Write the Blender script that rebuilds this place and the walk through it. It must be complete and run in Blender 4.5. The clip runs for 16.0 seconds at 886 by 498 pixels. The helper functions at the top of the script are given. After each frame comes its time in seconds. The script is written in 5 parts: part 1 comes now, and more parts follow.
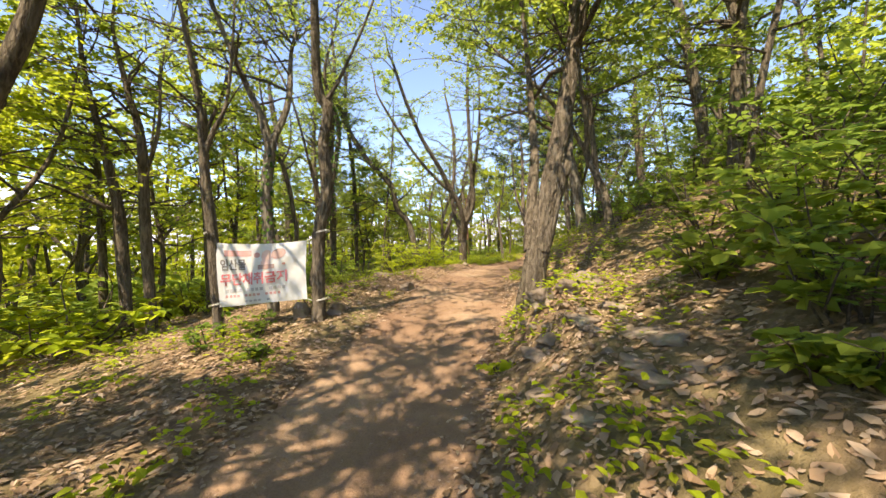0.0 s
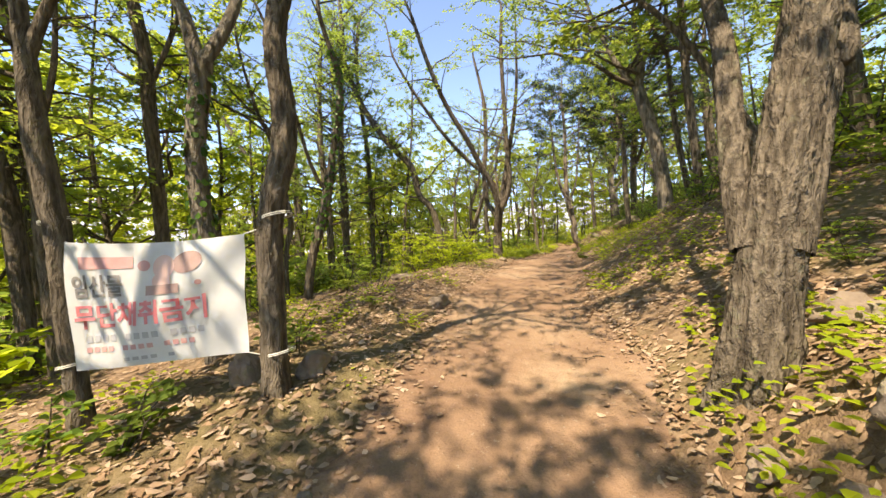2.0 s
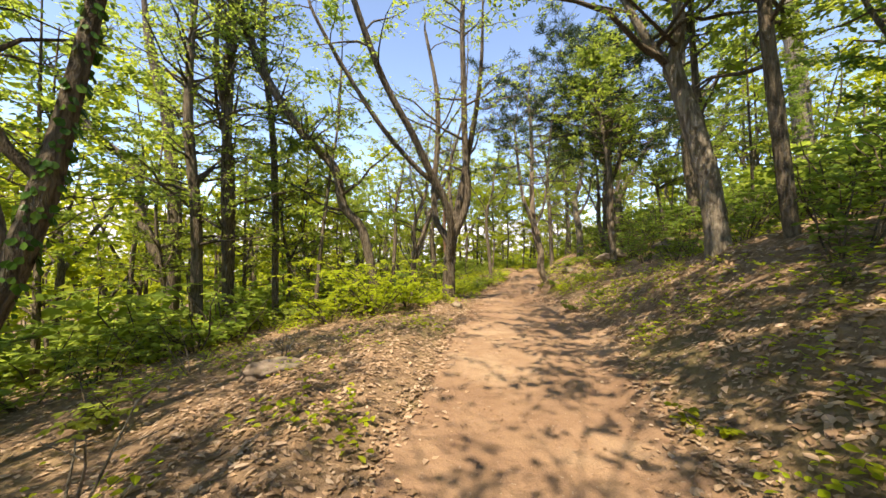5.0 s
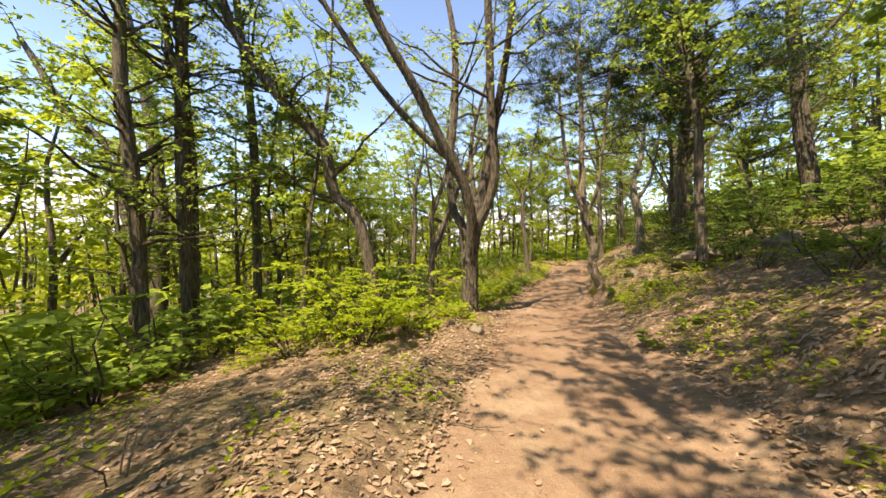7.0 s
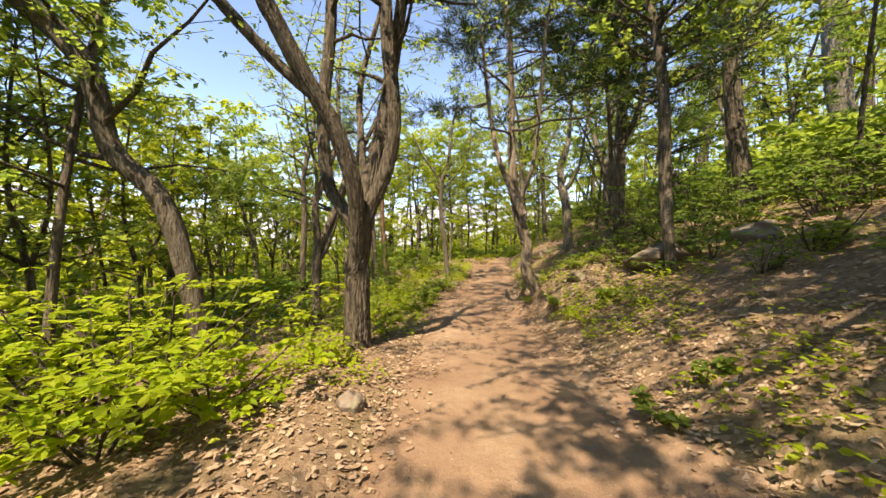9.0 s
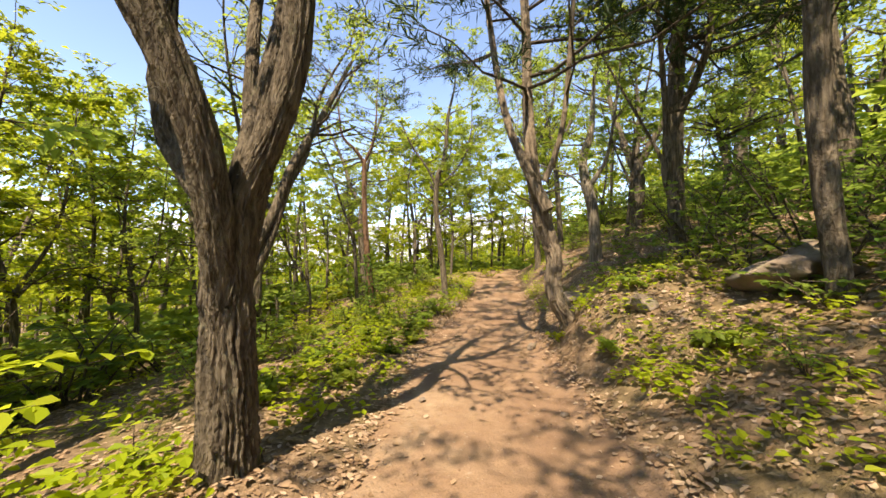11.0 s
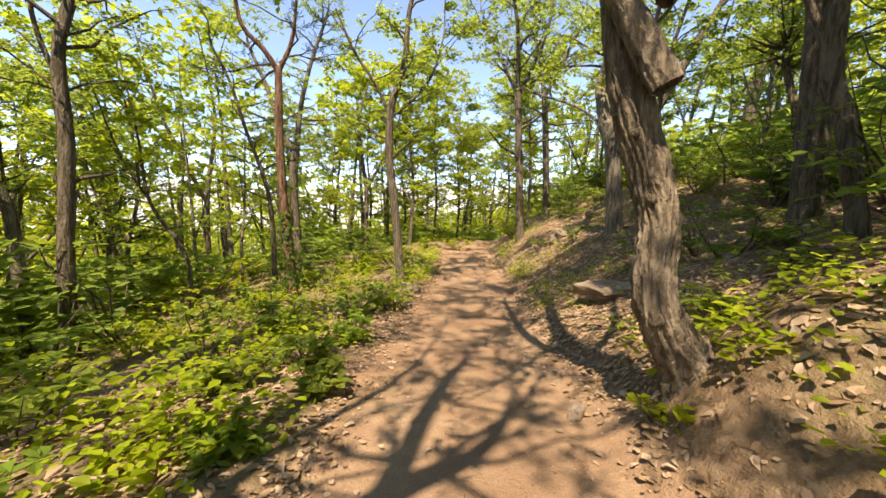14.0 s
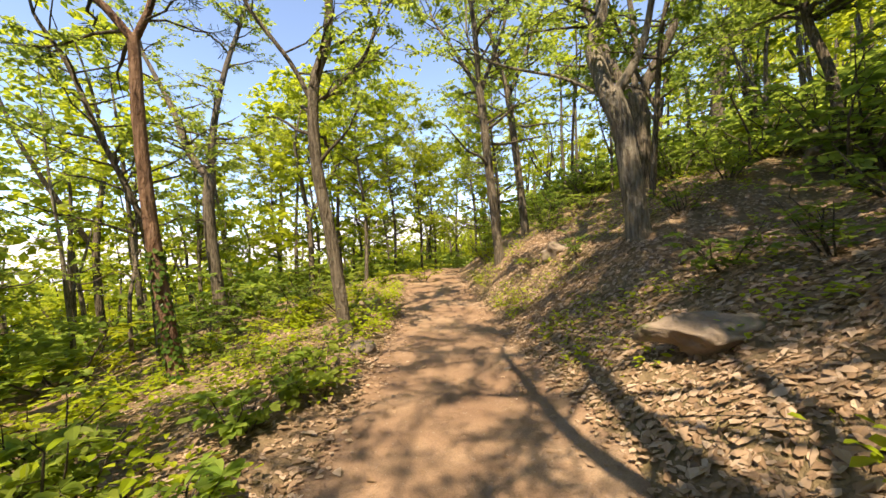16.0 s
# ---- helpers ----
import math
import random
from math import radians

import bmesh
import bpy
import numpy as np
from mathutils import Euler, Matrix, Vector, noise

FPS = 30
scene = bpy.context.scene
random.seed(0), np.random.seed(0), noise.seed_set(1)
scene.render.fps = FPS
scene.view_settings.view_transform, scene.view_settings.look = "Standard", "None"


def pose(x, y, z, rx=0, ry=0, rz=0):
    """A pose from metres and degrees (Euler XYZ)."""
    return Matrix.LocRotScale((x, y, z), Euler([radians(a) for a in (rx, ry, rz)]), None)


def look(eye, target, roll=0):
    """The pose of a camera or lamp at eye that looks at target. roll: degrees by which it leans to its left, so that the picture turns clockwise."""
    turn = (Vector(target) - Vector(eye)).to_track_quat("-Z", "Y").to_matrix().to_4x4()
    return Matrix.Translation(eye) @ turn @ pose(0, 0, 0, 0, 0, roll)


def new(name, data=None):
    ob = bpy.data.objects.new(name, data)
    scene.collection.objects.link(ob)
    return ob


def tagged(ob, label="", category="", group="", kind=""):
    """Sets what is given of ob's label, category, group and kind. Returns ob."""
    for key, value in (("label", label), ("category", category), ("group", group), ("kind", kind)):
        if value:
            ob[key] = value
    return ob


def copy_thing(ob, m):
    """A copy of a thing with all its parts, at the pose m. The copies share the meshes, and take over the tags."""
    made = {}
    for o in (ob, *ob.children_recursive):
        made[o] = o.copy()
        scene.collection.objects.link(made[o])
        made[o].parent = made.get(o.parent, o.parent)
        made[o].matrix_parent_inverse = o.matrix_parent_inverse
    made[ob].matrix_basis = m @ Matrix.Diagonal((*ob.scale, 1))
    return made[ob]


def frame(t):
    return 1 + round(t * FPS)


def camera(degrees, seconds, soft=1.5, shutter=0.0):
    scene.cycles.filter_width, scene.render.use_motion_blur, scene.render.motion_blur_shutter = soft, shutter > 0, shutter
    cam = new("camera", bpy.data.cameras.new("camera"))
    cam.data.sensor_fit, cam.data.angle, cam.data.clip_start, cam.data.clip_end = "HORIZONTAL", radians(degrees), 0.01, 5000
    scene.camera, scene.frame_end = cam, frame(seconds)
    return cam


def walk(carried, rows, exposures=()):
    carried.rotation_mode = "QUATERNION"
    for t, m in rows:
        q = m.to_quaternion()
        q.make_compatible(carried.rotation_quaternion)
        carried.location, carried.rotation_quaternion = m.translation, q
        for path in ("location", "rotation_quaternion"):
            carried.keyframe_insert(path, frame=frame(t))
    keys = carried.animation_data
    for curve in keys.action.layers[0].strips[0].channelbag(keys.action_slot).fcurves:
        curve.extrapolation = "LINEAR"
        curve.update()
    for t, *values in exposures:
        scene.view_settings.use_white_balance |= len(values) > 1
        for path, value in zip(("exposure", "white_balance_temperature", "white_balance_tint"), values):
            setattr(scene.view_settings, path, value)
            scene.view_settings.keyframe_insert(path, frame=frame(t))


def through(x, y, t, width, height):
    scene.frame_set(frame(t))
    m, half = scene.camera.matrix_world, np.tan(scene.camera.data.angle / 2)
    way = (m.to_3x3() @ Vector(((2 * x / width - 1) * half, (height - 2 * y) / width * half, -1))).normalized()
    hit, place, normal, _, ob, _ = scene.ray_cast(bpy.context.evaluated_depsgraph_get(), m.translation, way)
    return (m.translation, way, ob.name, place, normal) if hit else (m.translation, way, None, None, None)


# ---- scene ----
cam = camera(102.6, 16.0)
PATH = [
    (0, (0.0, 0.0, 1.5), (-0.186, 1.991, 1.485), -0.7),
    (0.5, (-0.149, 0.629, 1.495), (-0.484, 2.6, 1.531), -2.0),
    (1, (-0.36, 1.271, 1.478), (-0.724, 3.235, 1.569), -1.0),
    (1.5, (-0.522, 1.913, 1.481), (-0.879, 3.881, 1.469), -3.4),
    (2, (-0.667, 2.63, 1.542), (-0.97, 4.605, 1.477), -1.7),
    (2.5, (-0.799, 3.341, 1.588), (-0.896, 5.337, 1.501), -1.9),
    (3, (-0.881, 4.039, 1.66), (-0.96, 6.036, 1.608), -2.0),
    (3.5, (-0.966, 4.687, 1.691), (-0.931, 6.687, 1.684), -0.1),
    (4, (-1.002, 5.305, 1.786), (-1.099, 7.302, 1.831), -1.3),
    (4.2, (-0.995, 5.553, 1.836), (-1.055, 7.552, 1.865), -0.3),
    (6.3, (-0.616, 8.37, 2.3), (-0.548, 10.369, 2.306), 0.1),
    (6.5, (-0.546, 8.633, 2.314), (-0.616, 10.632, 2.316), 0.1),
    (7, (-0.483, 9.296, 2.309), (-0.675, 11.286, 2.248), 0.3),
    (7.5, (-0.454, 9.961, 2.318), (-0.847, 11.915, 2.155), -2.3),
    (8, (-0.293, 10.682, 2.305), (-0.54, 12.658, 2.12), -0.1),
    (8.5, (-0.189, 11.494, 2.255), (0.027, 13.474, 2.071), 1.4),
    (9, (-0.041, 12.208, 2.246), (0.208, 14.191, 2.171), 0.2),
    (9.2, (0.006, 12.46, 2.252), (0.257, 14.442, 2.151), 2.1),
    (11.3, (0.638, 15.249, 2.127), (0.827, 17.24, 2.124), -1.4),
    (11.5, (0.644, 15.503, 2.115), (0.694, 17.501, 2.047), -0.1),
    (12, (0.682, 16.09, 2.038), (0.782, 18.087, 1.974), 0.1),
    (12.5, (0.808, 16.663, 2.003), (0.944, 18.652, 1.845), 0.3),
    (13, (0.915, 17.243, 1.981), (1.262, 19.206, 1.814), 0.2),
    (13.5, (1.011, 17.801, 1.959), (1.468, 19.741, 1.795), -0.5),
    (14, (1.122, 18.353, 1.932), (1.561, 20.297, 1.754), 1.4),
    (14.5, (1.189, 18.934, 1.878), (1.796, 20.832, 1.706), -1.3),
    (15, (1.373, 19.485, 1.832), (1.911, 21.406, 1.687), -0.9),
    (15.5, (1.538, 20.143, 1.776), (2.203, 22.027, 1.687), 0.1),
    (16, (1.735, 20.738, 1.742), (2.371, 22.634, 1.731), -3.6),
]
EXPOSURE = [(0, 2.2, 8300, 12), (4, 2.14, 8300, 12), (9, 2.1, 8400, 12), (12, 2.18, 8500, 12), (16, 2.16, 8500, 12)]
walk(cam, [(t, look(eye, target, roll)) for t, eye, target, roll in PATH], exposures=EXPOSURE)

# World, sun and exposure
SUN_EL, SUN_AZ = radians(60), math.atan2(-0.45, -0.89)
world = bpy.data.worlds.new("sky")
world.use_nodes = True
scene.world = world
sky = world.node_tree.nodes.new("ShaderNodeTexSky")
sky.sky_type, sky.sun_disc = "NISHITA", False
sky.sun_elevation, sky.sun_rotation = SUN_EL, SUN_AZ % (2 * math.pi)
sky.air_density, sky.dust_density, sky.ozone_density, sky.altitude = 0.58, 0.0, 2.6, 1200
world.node_tree.links.new(sky.outputs[0], world.node_tree.nodes["Background"].inputs[0])
world.node_tree.nodes["Background"].inputs[1].default_value = 0.15
sun = new("sun", bpy.data.lights.new("sun", "SUN"))
sun.data.energy, sun.data.angle, sun.data.color = 2.75, radians(0.6), (1.0, 0.93, 0.80)
sun.matrix_world = look((-40 * math.cos(SUN_EL) * 0.45, -40 * math.cos(SUN_EL) * 0.89, 40 * math.sin(SUN_EL)), (0, 0, 0))

R = np.random.default_rng(7)

# ---------------------------------------------------------------- materials


class Nodes:
    """A node material with short-hand for its nodes."""

    def __init__(self, name):
        self.mat = bpy.data.materials.new(name)
        self.mat.use_nodes = True
        self.tree = self.mat.node_tree
        self.tree.nodes.clear()

    def add(self, kind, **values):
        node = self.tree.nodes.new("ShaderNode" + kind)
        for key, value in values.items():
            self.put(node, key, value)
        return node

    def put(self, node, key, value):
        socket = node.inputs[key.replace("_", " ")] if key.replace("_", " ") in node.inputs else node.inputs[key]
        if isinstance(value, bpy.types.NodeSocket):
            self.tree.links.new(value, socket)
        else:
            socket.default_value = value

    def coords(self, scale=(1, 1, 1)):
        where = self.add("TexCoord").outputs["Object"]
        m = self.add("Mapping", Scale=scale)
        self.tree.links.new(where, m.inputs["Vector"])
        return m.outputs[0]

    def noise(self, scale, vector=None, detail=4.0, rough=0.6):
        n = self.add("TexNoise", Scale=scale, Detail=detail, Roughness=rough)
        if vector is not None:
            self.tree.links.new(vector, n.inputs["Vector"])
        return n.outputs["Fac"]

    def ramp(self, fac, stops):
        r = self.add("ValToRGB")
        while len(r.color_ramp.elements) < len(stops):
            r.color_ramp.elements.new(0.5)
        for e, (at, colour) in zip(r.color_ramp.elements, stops):
            e.position, e.color = at, (*colour, 1)
        self.tree.links.new(fac, r.inputs[0])
        return r.outputs[0]

    def mix(self, fac, a, b, kind="MIX"):
        m = self.tree.nodes.new("ShaderNodeMix")
        m.data_type, m.blend_type = "RGBA", kind
        for socket, value in ((m.inputs[0], fac), (m.inputs[6], a), (m.inputs[7], b)):
            if isinstance(value, bpy.types.NodeSocket):
                self.tree.links.new(value, socket)
            else:
                socket.default_value = value if isinstance(value, float) else (*value, 1)
        return m.outputs[2]

    def math(self, op, a, b=0.0):
        m = self.tree.nodes.new("ShaderNodeMath")
        m.operation = op
        for socket, value in ((m.inputs[0], a), (m.inputs[1], b)):
            if isinstance(value, bpy.types.NodeSocket):
                self.tree.links.new(value, socket)
            else:
                socket.default_value = value
        return m.outputs[0]

    def bump(self, height, strength, distance):
        b = self.add("Bump", Strength=strength, Distance=distance)
        self.tree.links.new(height, b.inputs["Height"])
        return b.outputs[0]

    def surface(self, colour, rough=0.9, normal=None, metal=0.0, spec=0.3):
        p = self.add("BsdfPrincipled", Roughness=rough, Metallic=metal)
        p.inputs["Specular IOR Level"].default_value = spec
        self.put(p, "Base Color", colour if isinstance(colour, bpy.types.NodeSocket) else (*colour, 1))
        if normal is not None:
            self.tree.links.new(normal, p.inputs["Normal"])
        return self.out(p.outputs[0])

    def out(self, shader):
        o = self.add("OutputMaterial")
        self.tree.links.new(shader, o.inputs[0])
        return self.mat


def bark(name, dark, light, ridge=16.0, moss=0.25):
    n = Nodes(name)
    warp = n.noise(3.0, n.coords(), 2.0)
    long = n.add("VectorMath")
    n.tree.links.new(n.coords((1, 1, 0.13)), long.inputs[0])
    off = n.add("CombineXYZ", X=n.math("MULTIPLY", warp, 0.12), Y=n.math("MULTIPLY", warp, 0.12))
    n.tree.links.new(off.outputs[0], long.inputs[1])
    ridges = n.noise(ridge * 1.7, long.outputs[0], 3.0, 0.55)
    cracks = n.noise(ridge * 2.6, n.coords((1, 1, 0.55)), 4.0, 0.7)
    colour = n.ramp(ridges, [(0.38, dark), (0.5, [(a + b) / 2 for a, b in zip(dark, light)]), (0.62, light)])
    colour = n.mix(n.math("MULTIPLY", cracks, 0.55), colour, [v * 0.7 for v in dark])
    colour = n.mix(n.math("MULTIPLY", n.noise(1.3, n.coords(), 3.0), 0.4), colour, (0.15, 0.13, 0.10))
    lichen = n.ramp(n.noise(9.0, n.coords(), 5.0, 0.7), [(0.58, (0, 0, 0)), (0.68, (moss, moss, moss))])
    colour = n.mix(lichen, colour, (0.20, 0.21, 0.14))
    height = n.math("ADD", ridges, n.math("MULTIPLY", cracks, 0.45))
    return n.surface(colour, 0.95, n.bump(height, 1.0, 0.07), spec=0.12)


def leafy(name, low, mid, high, through, share=0.45, gloss=0.45):
    """Thin leaves, lit from both sides; colours vary from leaf to leaf and from plant to plant."""
    n = Nodes(name)
    pick = n.add("NewGeometry").outputs["Random Per Island"]
    plant = n.add("ObjectInfo").outputs["Random"]
    colour = n.ramp(pick, [(0.0, low), (0.5, mid), (1.0, high)])
    h = n.add("HueSaturation", Color=colour)
    n.tree.links.new(n.math("ADD", n.math("MULTIPLY", plant, 0.03), 0.485), h.inputs["Hue"])
    n.tree.links.new(n.math("ADD", n.math("MULTIPLY", plant, 0.5), 0.75), h.inputs["Value"])
    body = n.add("BsdfPrincipled", Roughness=gloss)
    body.inputs["Specular IOR Level"].default_value = 0.10
    n.tree.links.new(h.outputs[0], body.inputs["Base Color"])
    glow = n.add("BsdfTranslucent")
    n.tree.links.new(n.mix(0.6, h.outputs[0], through), glow.inputs["Color"])
    m = n.add("MixShader", Fac=share)
    n.tree.links.new(body.outputs[0], m.inputs[1])
    n.tree.links.new(glow.outputs[0], m.inputs[2])
    return n.out(m.outputs[0])


def dirt():
    n = Nodes("packed_earth")
    c = n.coords()
    big, mid, fine = n.noise(0.9, c, 4.0), n.noise(6.0, c, 5.0, 0.65), n.noise(70.0, c, 3.0, 0.7)
    colour = n.ramp(big, [(0.28, (0.165, 0.10, 0.068)), (0.5, (0.242, 0.158, 0.106)), (0.72, (0.315, 0.228, 0.158))])
    colour = n.mix(n.ramp(mid, [(0.4, (0, 0, 0)), (0.65, (0.7, 0.7, 0.7))]), colour, (0.205, 0.128, 0.086))
    grit = n.ramp(fine, [(0.30, (0.72, 0.72, 0.72)), (0.5, (1, 1, 1)), (0.72, (1.18, 1.15, 1.1))])
    colour = n.mix(0.7, colour, grit, "MULTIPLY")
    chips = n.ramp(n.noise(24.0, c, 2.0), [(0.66, (0, 0, 0)), (0.70, (0.7, 0.7, 0.7))])
    colour = n.mix(chips, colour, (0.29, 0.225, 0.17))
    height = n.math("ADD", n.math("MULTIPLY", mid, 0.8), n.math("MULTIPLY", fine, 0.25))
    return n.surface(colour, 0.95, n.bump(height, 0.9, 0.05), spec=0.12)


def floor_soil():
    n = Nodes("forest_soil")
    c = n.coords()
    cells = n.add("TexVoronoi", Scale=19.0)
    wob = n.add("VectorMath")
    n.tree.links.new(c, wob.inputs[0])
    n.tree.links.new(n.add("TexNoise", Scale=8.0).outputs["Color"], wob.inputs[1])
    n.tree.links.new(wob.outputs[0], cells.inputs["Vector"])
    big, mid = n.noise(0.5, c, 4.0), n.noise(14.0, c, 5.0, 0.7)
    per = n.add("SeparateColor")
    n.tree.links.new(cells.outputs["Color"], per.inputs[0])
    litter = n.ramp(per.outputs[0], [(0.0, (0.18, 0.12, 0.08)), (0.45, (0.25, 0.17, 0.112)), (1.0, (0.34, 0.24, 0.165))])
    colour = n.mix(n.math("MULTIPLY", mid, 0.8), litter, (0.13, 0.086, 0.056))
    colour = n.mix(n.ramp(big, [(0.45, (0, 0, 0)), (0.62, (0.45, 0.45, 0.45))]), colour, (0.12, 0.12, 0.045))
    height = n.math("ADD", n.math("MULTIPLY", n.noise(55.0, c, 4.0, 0.7), 0.5), mid)
    return n.surface(colour, 0.95, n.bump(height, 1.0, 0.035), spec=0.1)


def stone():
    n = Nodes("weathered_rock")
    c = n.coords()
    big, fine = n.noise(3.0, c, 6.0, 0.65), n.noise(30.0, c, 4.0, 0.7)
    colour = n.ramp(big, [(0.3, (0.10, 0.078, 0.064)), (0.5, (0.195, 0.152, 0.122)), (0.7, (0.31, 0.255, 0.21))])
    colour = n.mix(n.math("MULTIPLY", fine, 0.5), colour, (0.22, 0.17, 0.13))
    colour = n.mix(n.ramp(n.noise(5.0, c, 5.0), [(0.56, (0, 0, 0)), (0.66, (0.5, 0.5, 0.5))]), colour, (0.15, 0.17, 0.08))
    return n.surface(colour, 0.92, n.bump(n.math("ADD", big, n.math("MULTIPLY", fine, 0.3)), 0.9, 0.05), spec=0.2)


def dead_leaf():
    n = Nodes("dry_leaves")
    pick = n.add("NewGeometry").outputs["Random Per Island"]
    colour = n.ramp(pick, [(0.0, (0.16, 0.10, 0.06)), (0.3, (0.28, 0.185, 0.12)), (0.65, (0.38, 0.27, 0.19)), (1.0, (0.50, 0.395, 0.31))])
    colour = n.mix(n.math("MULTIPLY", n.noise(40.0, n.coords(), 3.0), 0.6), colour, (0.26, 0.165, 0.10))
    body = n.add("BsdfPrincipled", Roughness=0.7)
    n.tree.links.new(colour, body.inputs["Base Color"])
    body.inputs["Specular IOR Level"].default_value = 0.25
    glow = n.add("BsdfTranslucent")
    n.tree.links.new(colour, glow.inputs["Color"])
    m = n.add("MixShader", Fac=0.2)
    n.tree.links.new(body.outputs[0], m.inputs[1])
    n.tree.links.new(glow.outputs[0], m.inputs[2])
    return n.out(m.outputs[0])


def cloth():
    n = Nodes("banner_cloth")
    c = n.coords()
    stain = n.noise(2.2, c, 4.0)
    colour = n.ramp(stain, [(0.35, (0.64, 0.65, 0.68)), (0.6, (0.80, 0.81, 0.84))])
    weave = n.noise(350.0, c, 1.0)
    body = n.add("BsdfPrincipled", Roughness=0.8)
    n.tree.links.new(colour, body.inputs["Base Color"])
    n.tree.links.new(n.bump(weave, 0.15, 0.002), body.inputs["Normal"])
    glow = n.add("BsdfTranslucent")
    n.tree.links.new(colour, glow.inputs["Color"])
    m = n.add("MixShader", Fac=0.35)
    n.tree.links.new(body.outputs[0], m.inputs[1])
    n.tree.links.new(glow.outputs[0], m.inputs[2])
    return n.out(m.outputs[0])


def ink(name, colour):
    n = Nodes(name)
    fade = n.noise(9.0, n.coords(), 4.0)
    return n.surface(n.mix(n.math("MULTIPLY", fade, 0.45), colour, (0.7, 0.66, 0.64)), 0.8, spec=0.15)


OAK_BARK = bark("oak_bark", (0.065, 0.05, 0.038), (0.25, 0.205, 0.16), 15.0, 0.35)
PALE_BARK = bark("pale_bark", (0.10, 0.082, 0.066), (0.33, 0.29, 0.24), 12.0, 0.4)
PLATE_BARK = bark("plated_bark", (0.12, 0.093, 0.072), (0.36, 0.285, 0.22), 10.0, 0.15)
RED_BARK = bark("red_pine_bark", (0.10, 0.045, 0.028), (0.33, 0.19, 0.125), 11.0, 0.1)
TWIG = bark("twig_bark", (0.07, 0.055, 0.042), (0.22, 0.175, 0.135), 30.0, 0.1)
OAK_LEAF = leafy("oak_leaves", (0.12, 0.185, 0.034), (0.18, 0.255, 0.048), (0.265, 0.325, 0.068), (0.45, 0.54, 0.085), 0.62)
FRESH_LEAF = leafy("fresh_leaves", (0.19, 0.26, 0.018), (0.26, 0.32, 0.024), (0.34, 0.37, 0.035), (0.54, 0.60, 0.06), 0.6)
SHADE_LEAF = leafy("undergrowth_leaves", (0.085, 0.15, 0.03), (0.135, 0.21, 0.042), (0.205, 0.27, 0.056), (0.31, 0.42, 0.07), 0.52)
NEEDLE = leafy("pine_needles", (0.02, 0.05, 0.018), (0.035, 0.07, 0.024), (0.07, 0.10, 0.035), (0.06, 0.11, 0.025), 0.15, 0.5)
IVY_LEAF = leafy("ivy_leaves", (0.035, 0.085, 0.018), (0.06, 0.13, 0.025), (0.12, 0.19, 0.035), (0.14, 0.25, 0.03), 0.3, 0.3)
DRY_LEAF, EARTH, SOIL, ROCK, CLOTH = dead_leaf(), dirt(), floor_soil(), stone(), cloth()
RED_INK, BLACK_INK, GREY_INK, ROSE_INK, BROWN_INK, PEACH_INK = (
    ink("red_ink", (0.60, 0.07, 0.10)), ink("black_ink", (0.06, 0.055, 0.06)), ink("grey_ink", (0.30, 0.31, 0.36)),
    ink("rose_ink", (0.50, 0.20, 0.20)), ink("brown_ink", (0.24, 0.11, 0.10)), ink("peach_ink", (0.70, 0.42, 0.37)))
ROPE = Nodes("white_cord").surface((0.62, 0.60, 0.55), 0.9)
# pale blue-grey for the far hills, with the air's haze painted in
haze_nodes = Nodes("haze_tinted_hillside")
HAZE_TINT = haze_nodes.surface(haze_nodes.ramp(haze_nodes.noise(0.03, haze_nodes.coords(), 5.0), [(0.35, (0.33, 0.35, 0.42)), (0.65, (0.42, 0.43, 0.50))]), 1.0, spec=0.0)
CUT_WOOD = bark("cut_wood", (0.15, 0.11, 0.08), (0.32, 0.25, 0.185), 30.0, 0.1)

# ---------------------------------------------------------------- mesh helpers


def quads(name, verts, faces, material, smooth=True):
    """A mesh of four-sided faces from arrays."""
    verts, faces = np.asarray(verts, np.float32), np.asarray(faces, np.int32)
    me = bpy.data.meshes.new(name)
    me.vertices.add(len(verts))
    me.vertices.foreach_set("co", verts.ravel())
    me.loops.add(4 * len(faces))
    me.loops.foreach_set("vertex_index", faces.ravel())
    me.polygons.add(len(faces))
    me.polygons.foreach_set("loop_start", np.arange(len(faces), dtype=np.int32) * 4)
    me.polygons.foreach_set("use_smooth", np.full(len(faces), smooth))
    me.update(calc_edges=True)
    me.materials.append(material)
    return me


def part(name, me, parent, label=""):
    """Links a mesh as one part under a thing or under a part."""
    ob = new(name, me)
    ob.parent = parent
    return tagged(ob, label) if label else ob


def empty(name, place, turn=0.0, size=1.0):
    ob = new(name)
    ob.matrix_basis = pose(*place, 0, 0, turn) @ Matrix.Diagonal((size, size, size, 1))
    return ob


def from_bm(name, bm, material, smooth=True):
    me = bpy.data.meshes.new(name)
    for f in bm.faces:
        f.smooth = smooth
    bm.to_mesh(me)
    bm.free()
    me.materials.append(material)
    return me


def unit(v):
    return v / np.maximum(np.linalg.norm(v, axis=-1, keepdims=True), 1e-9)


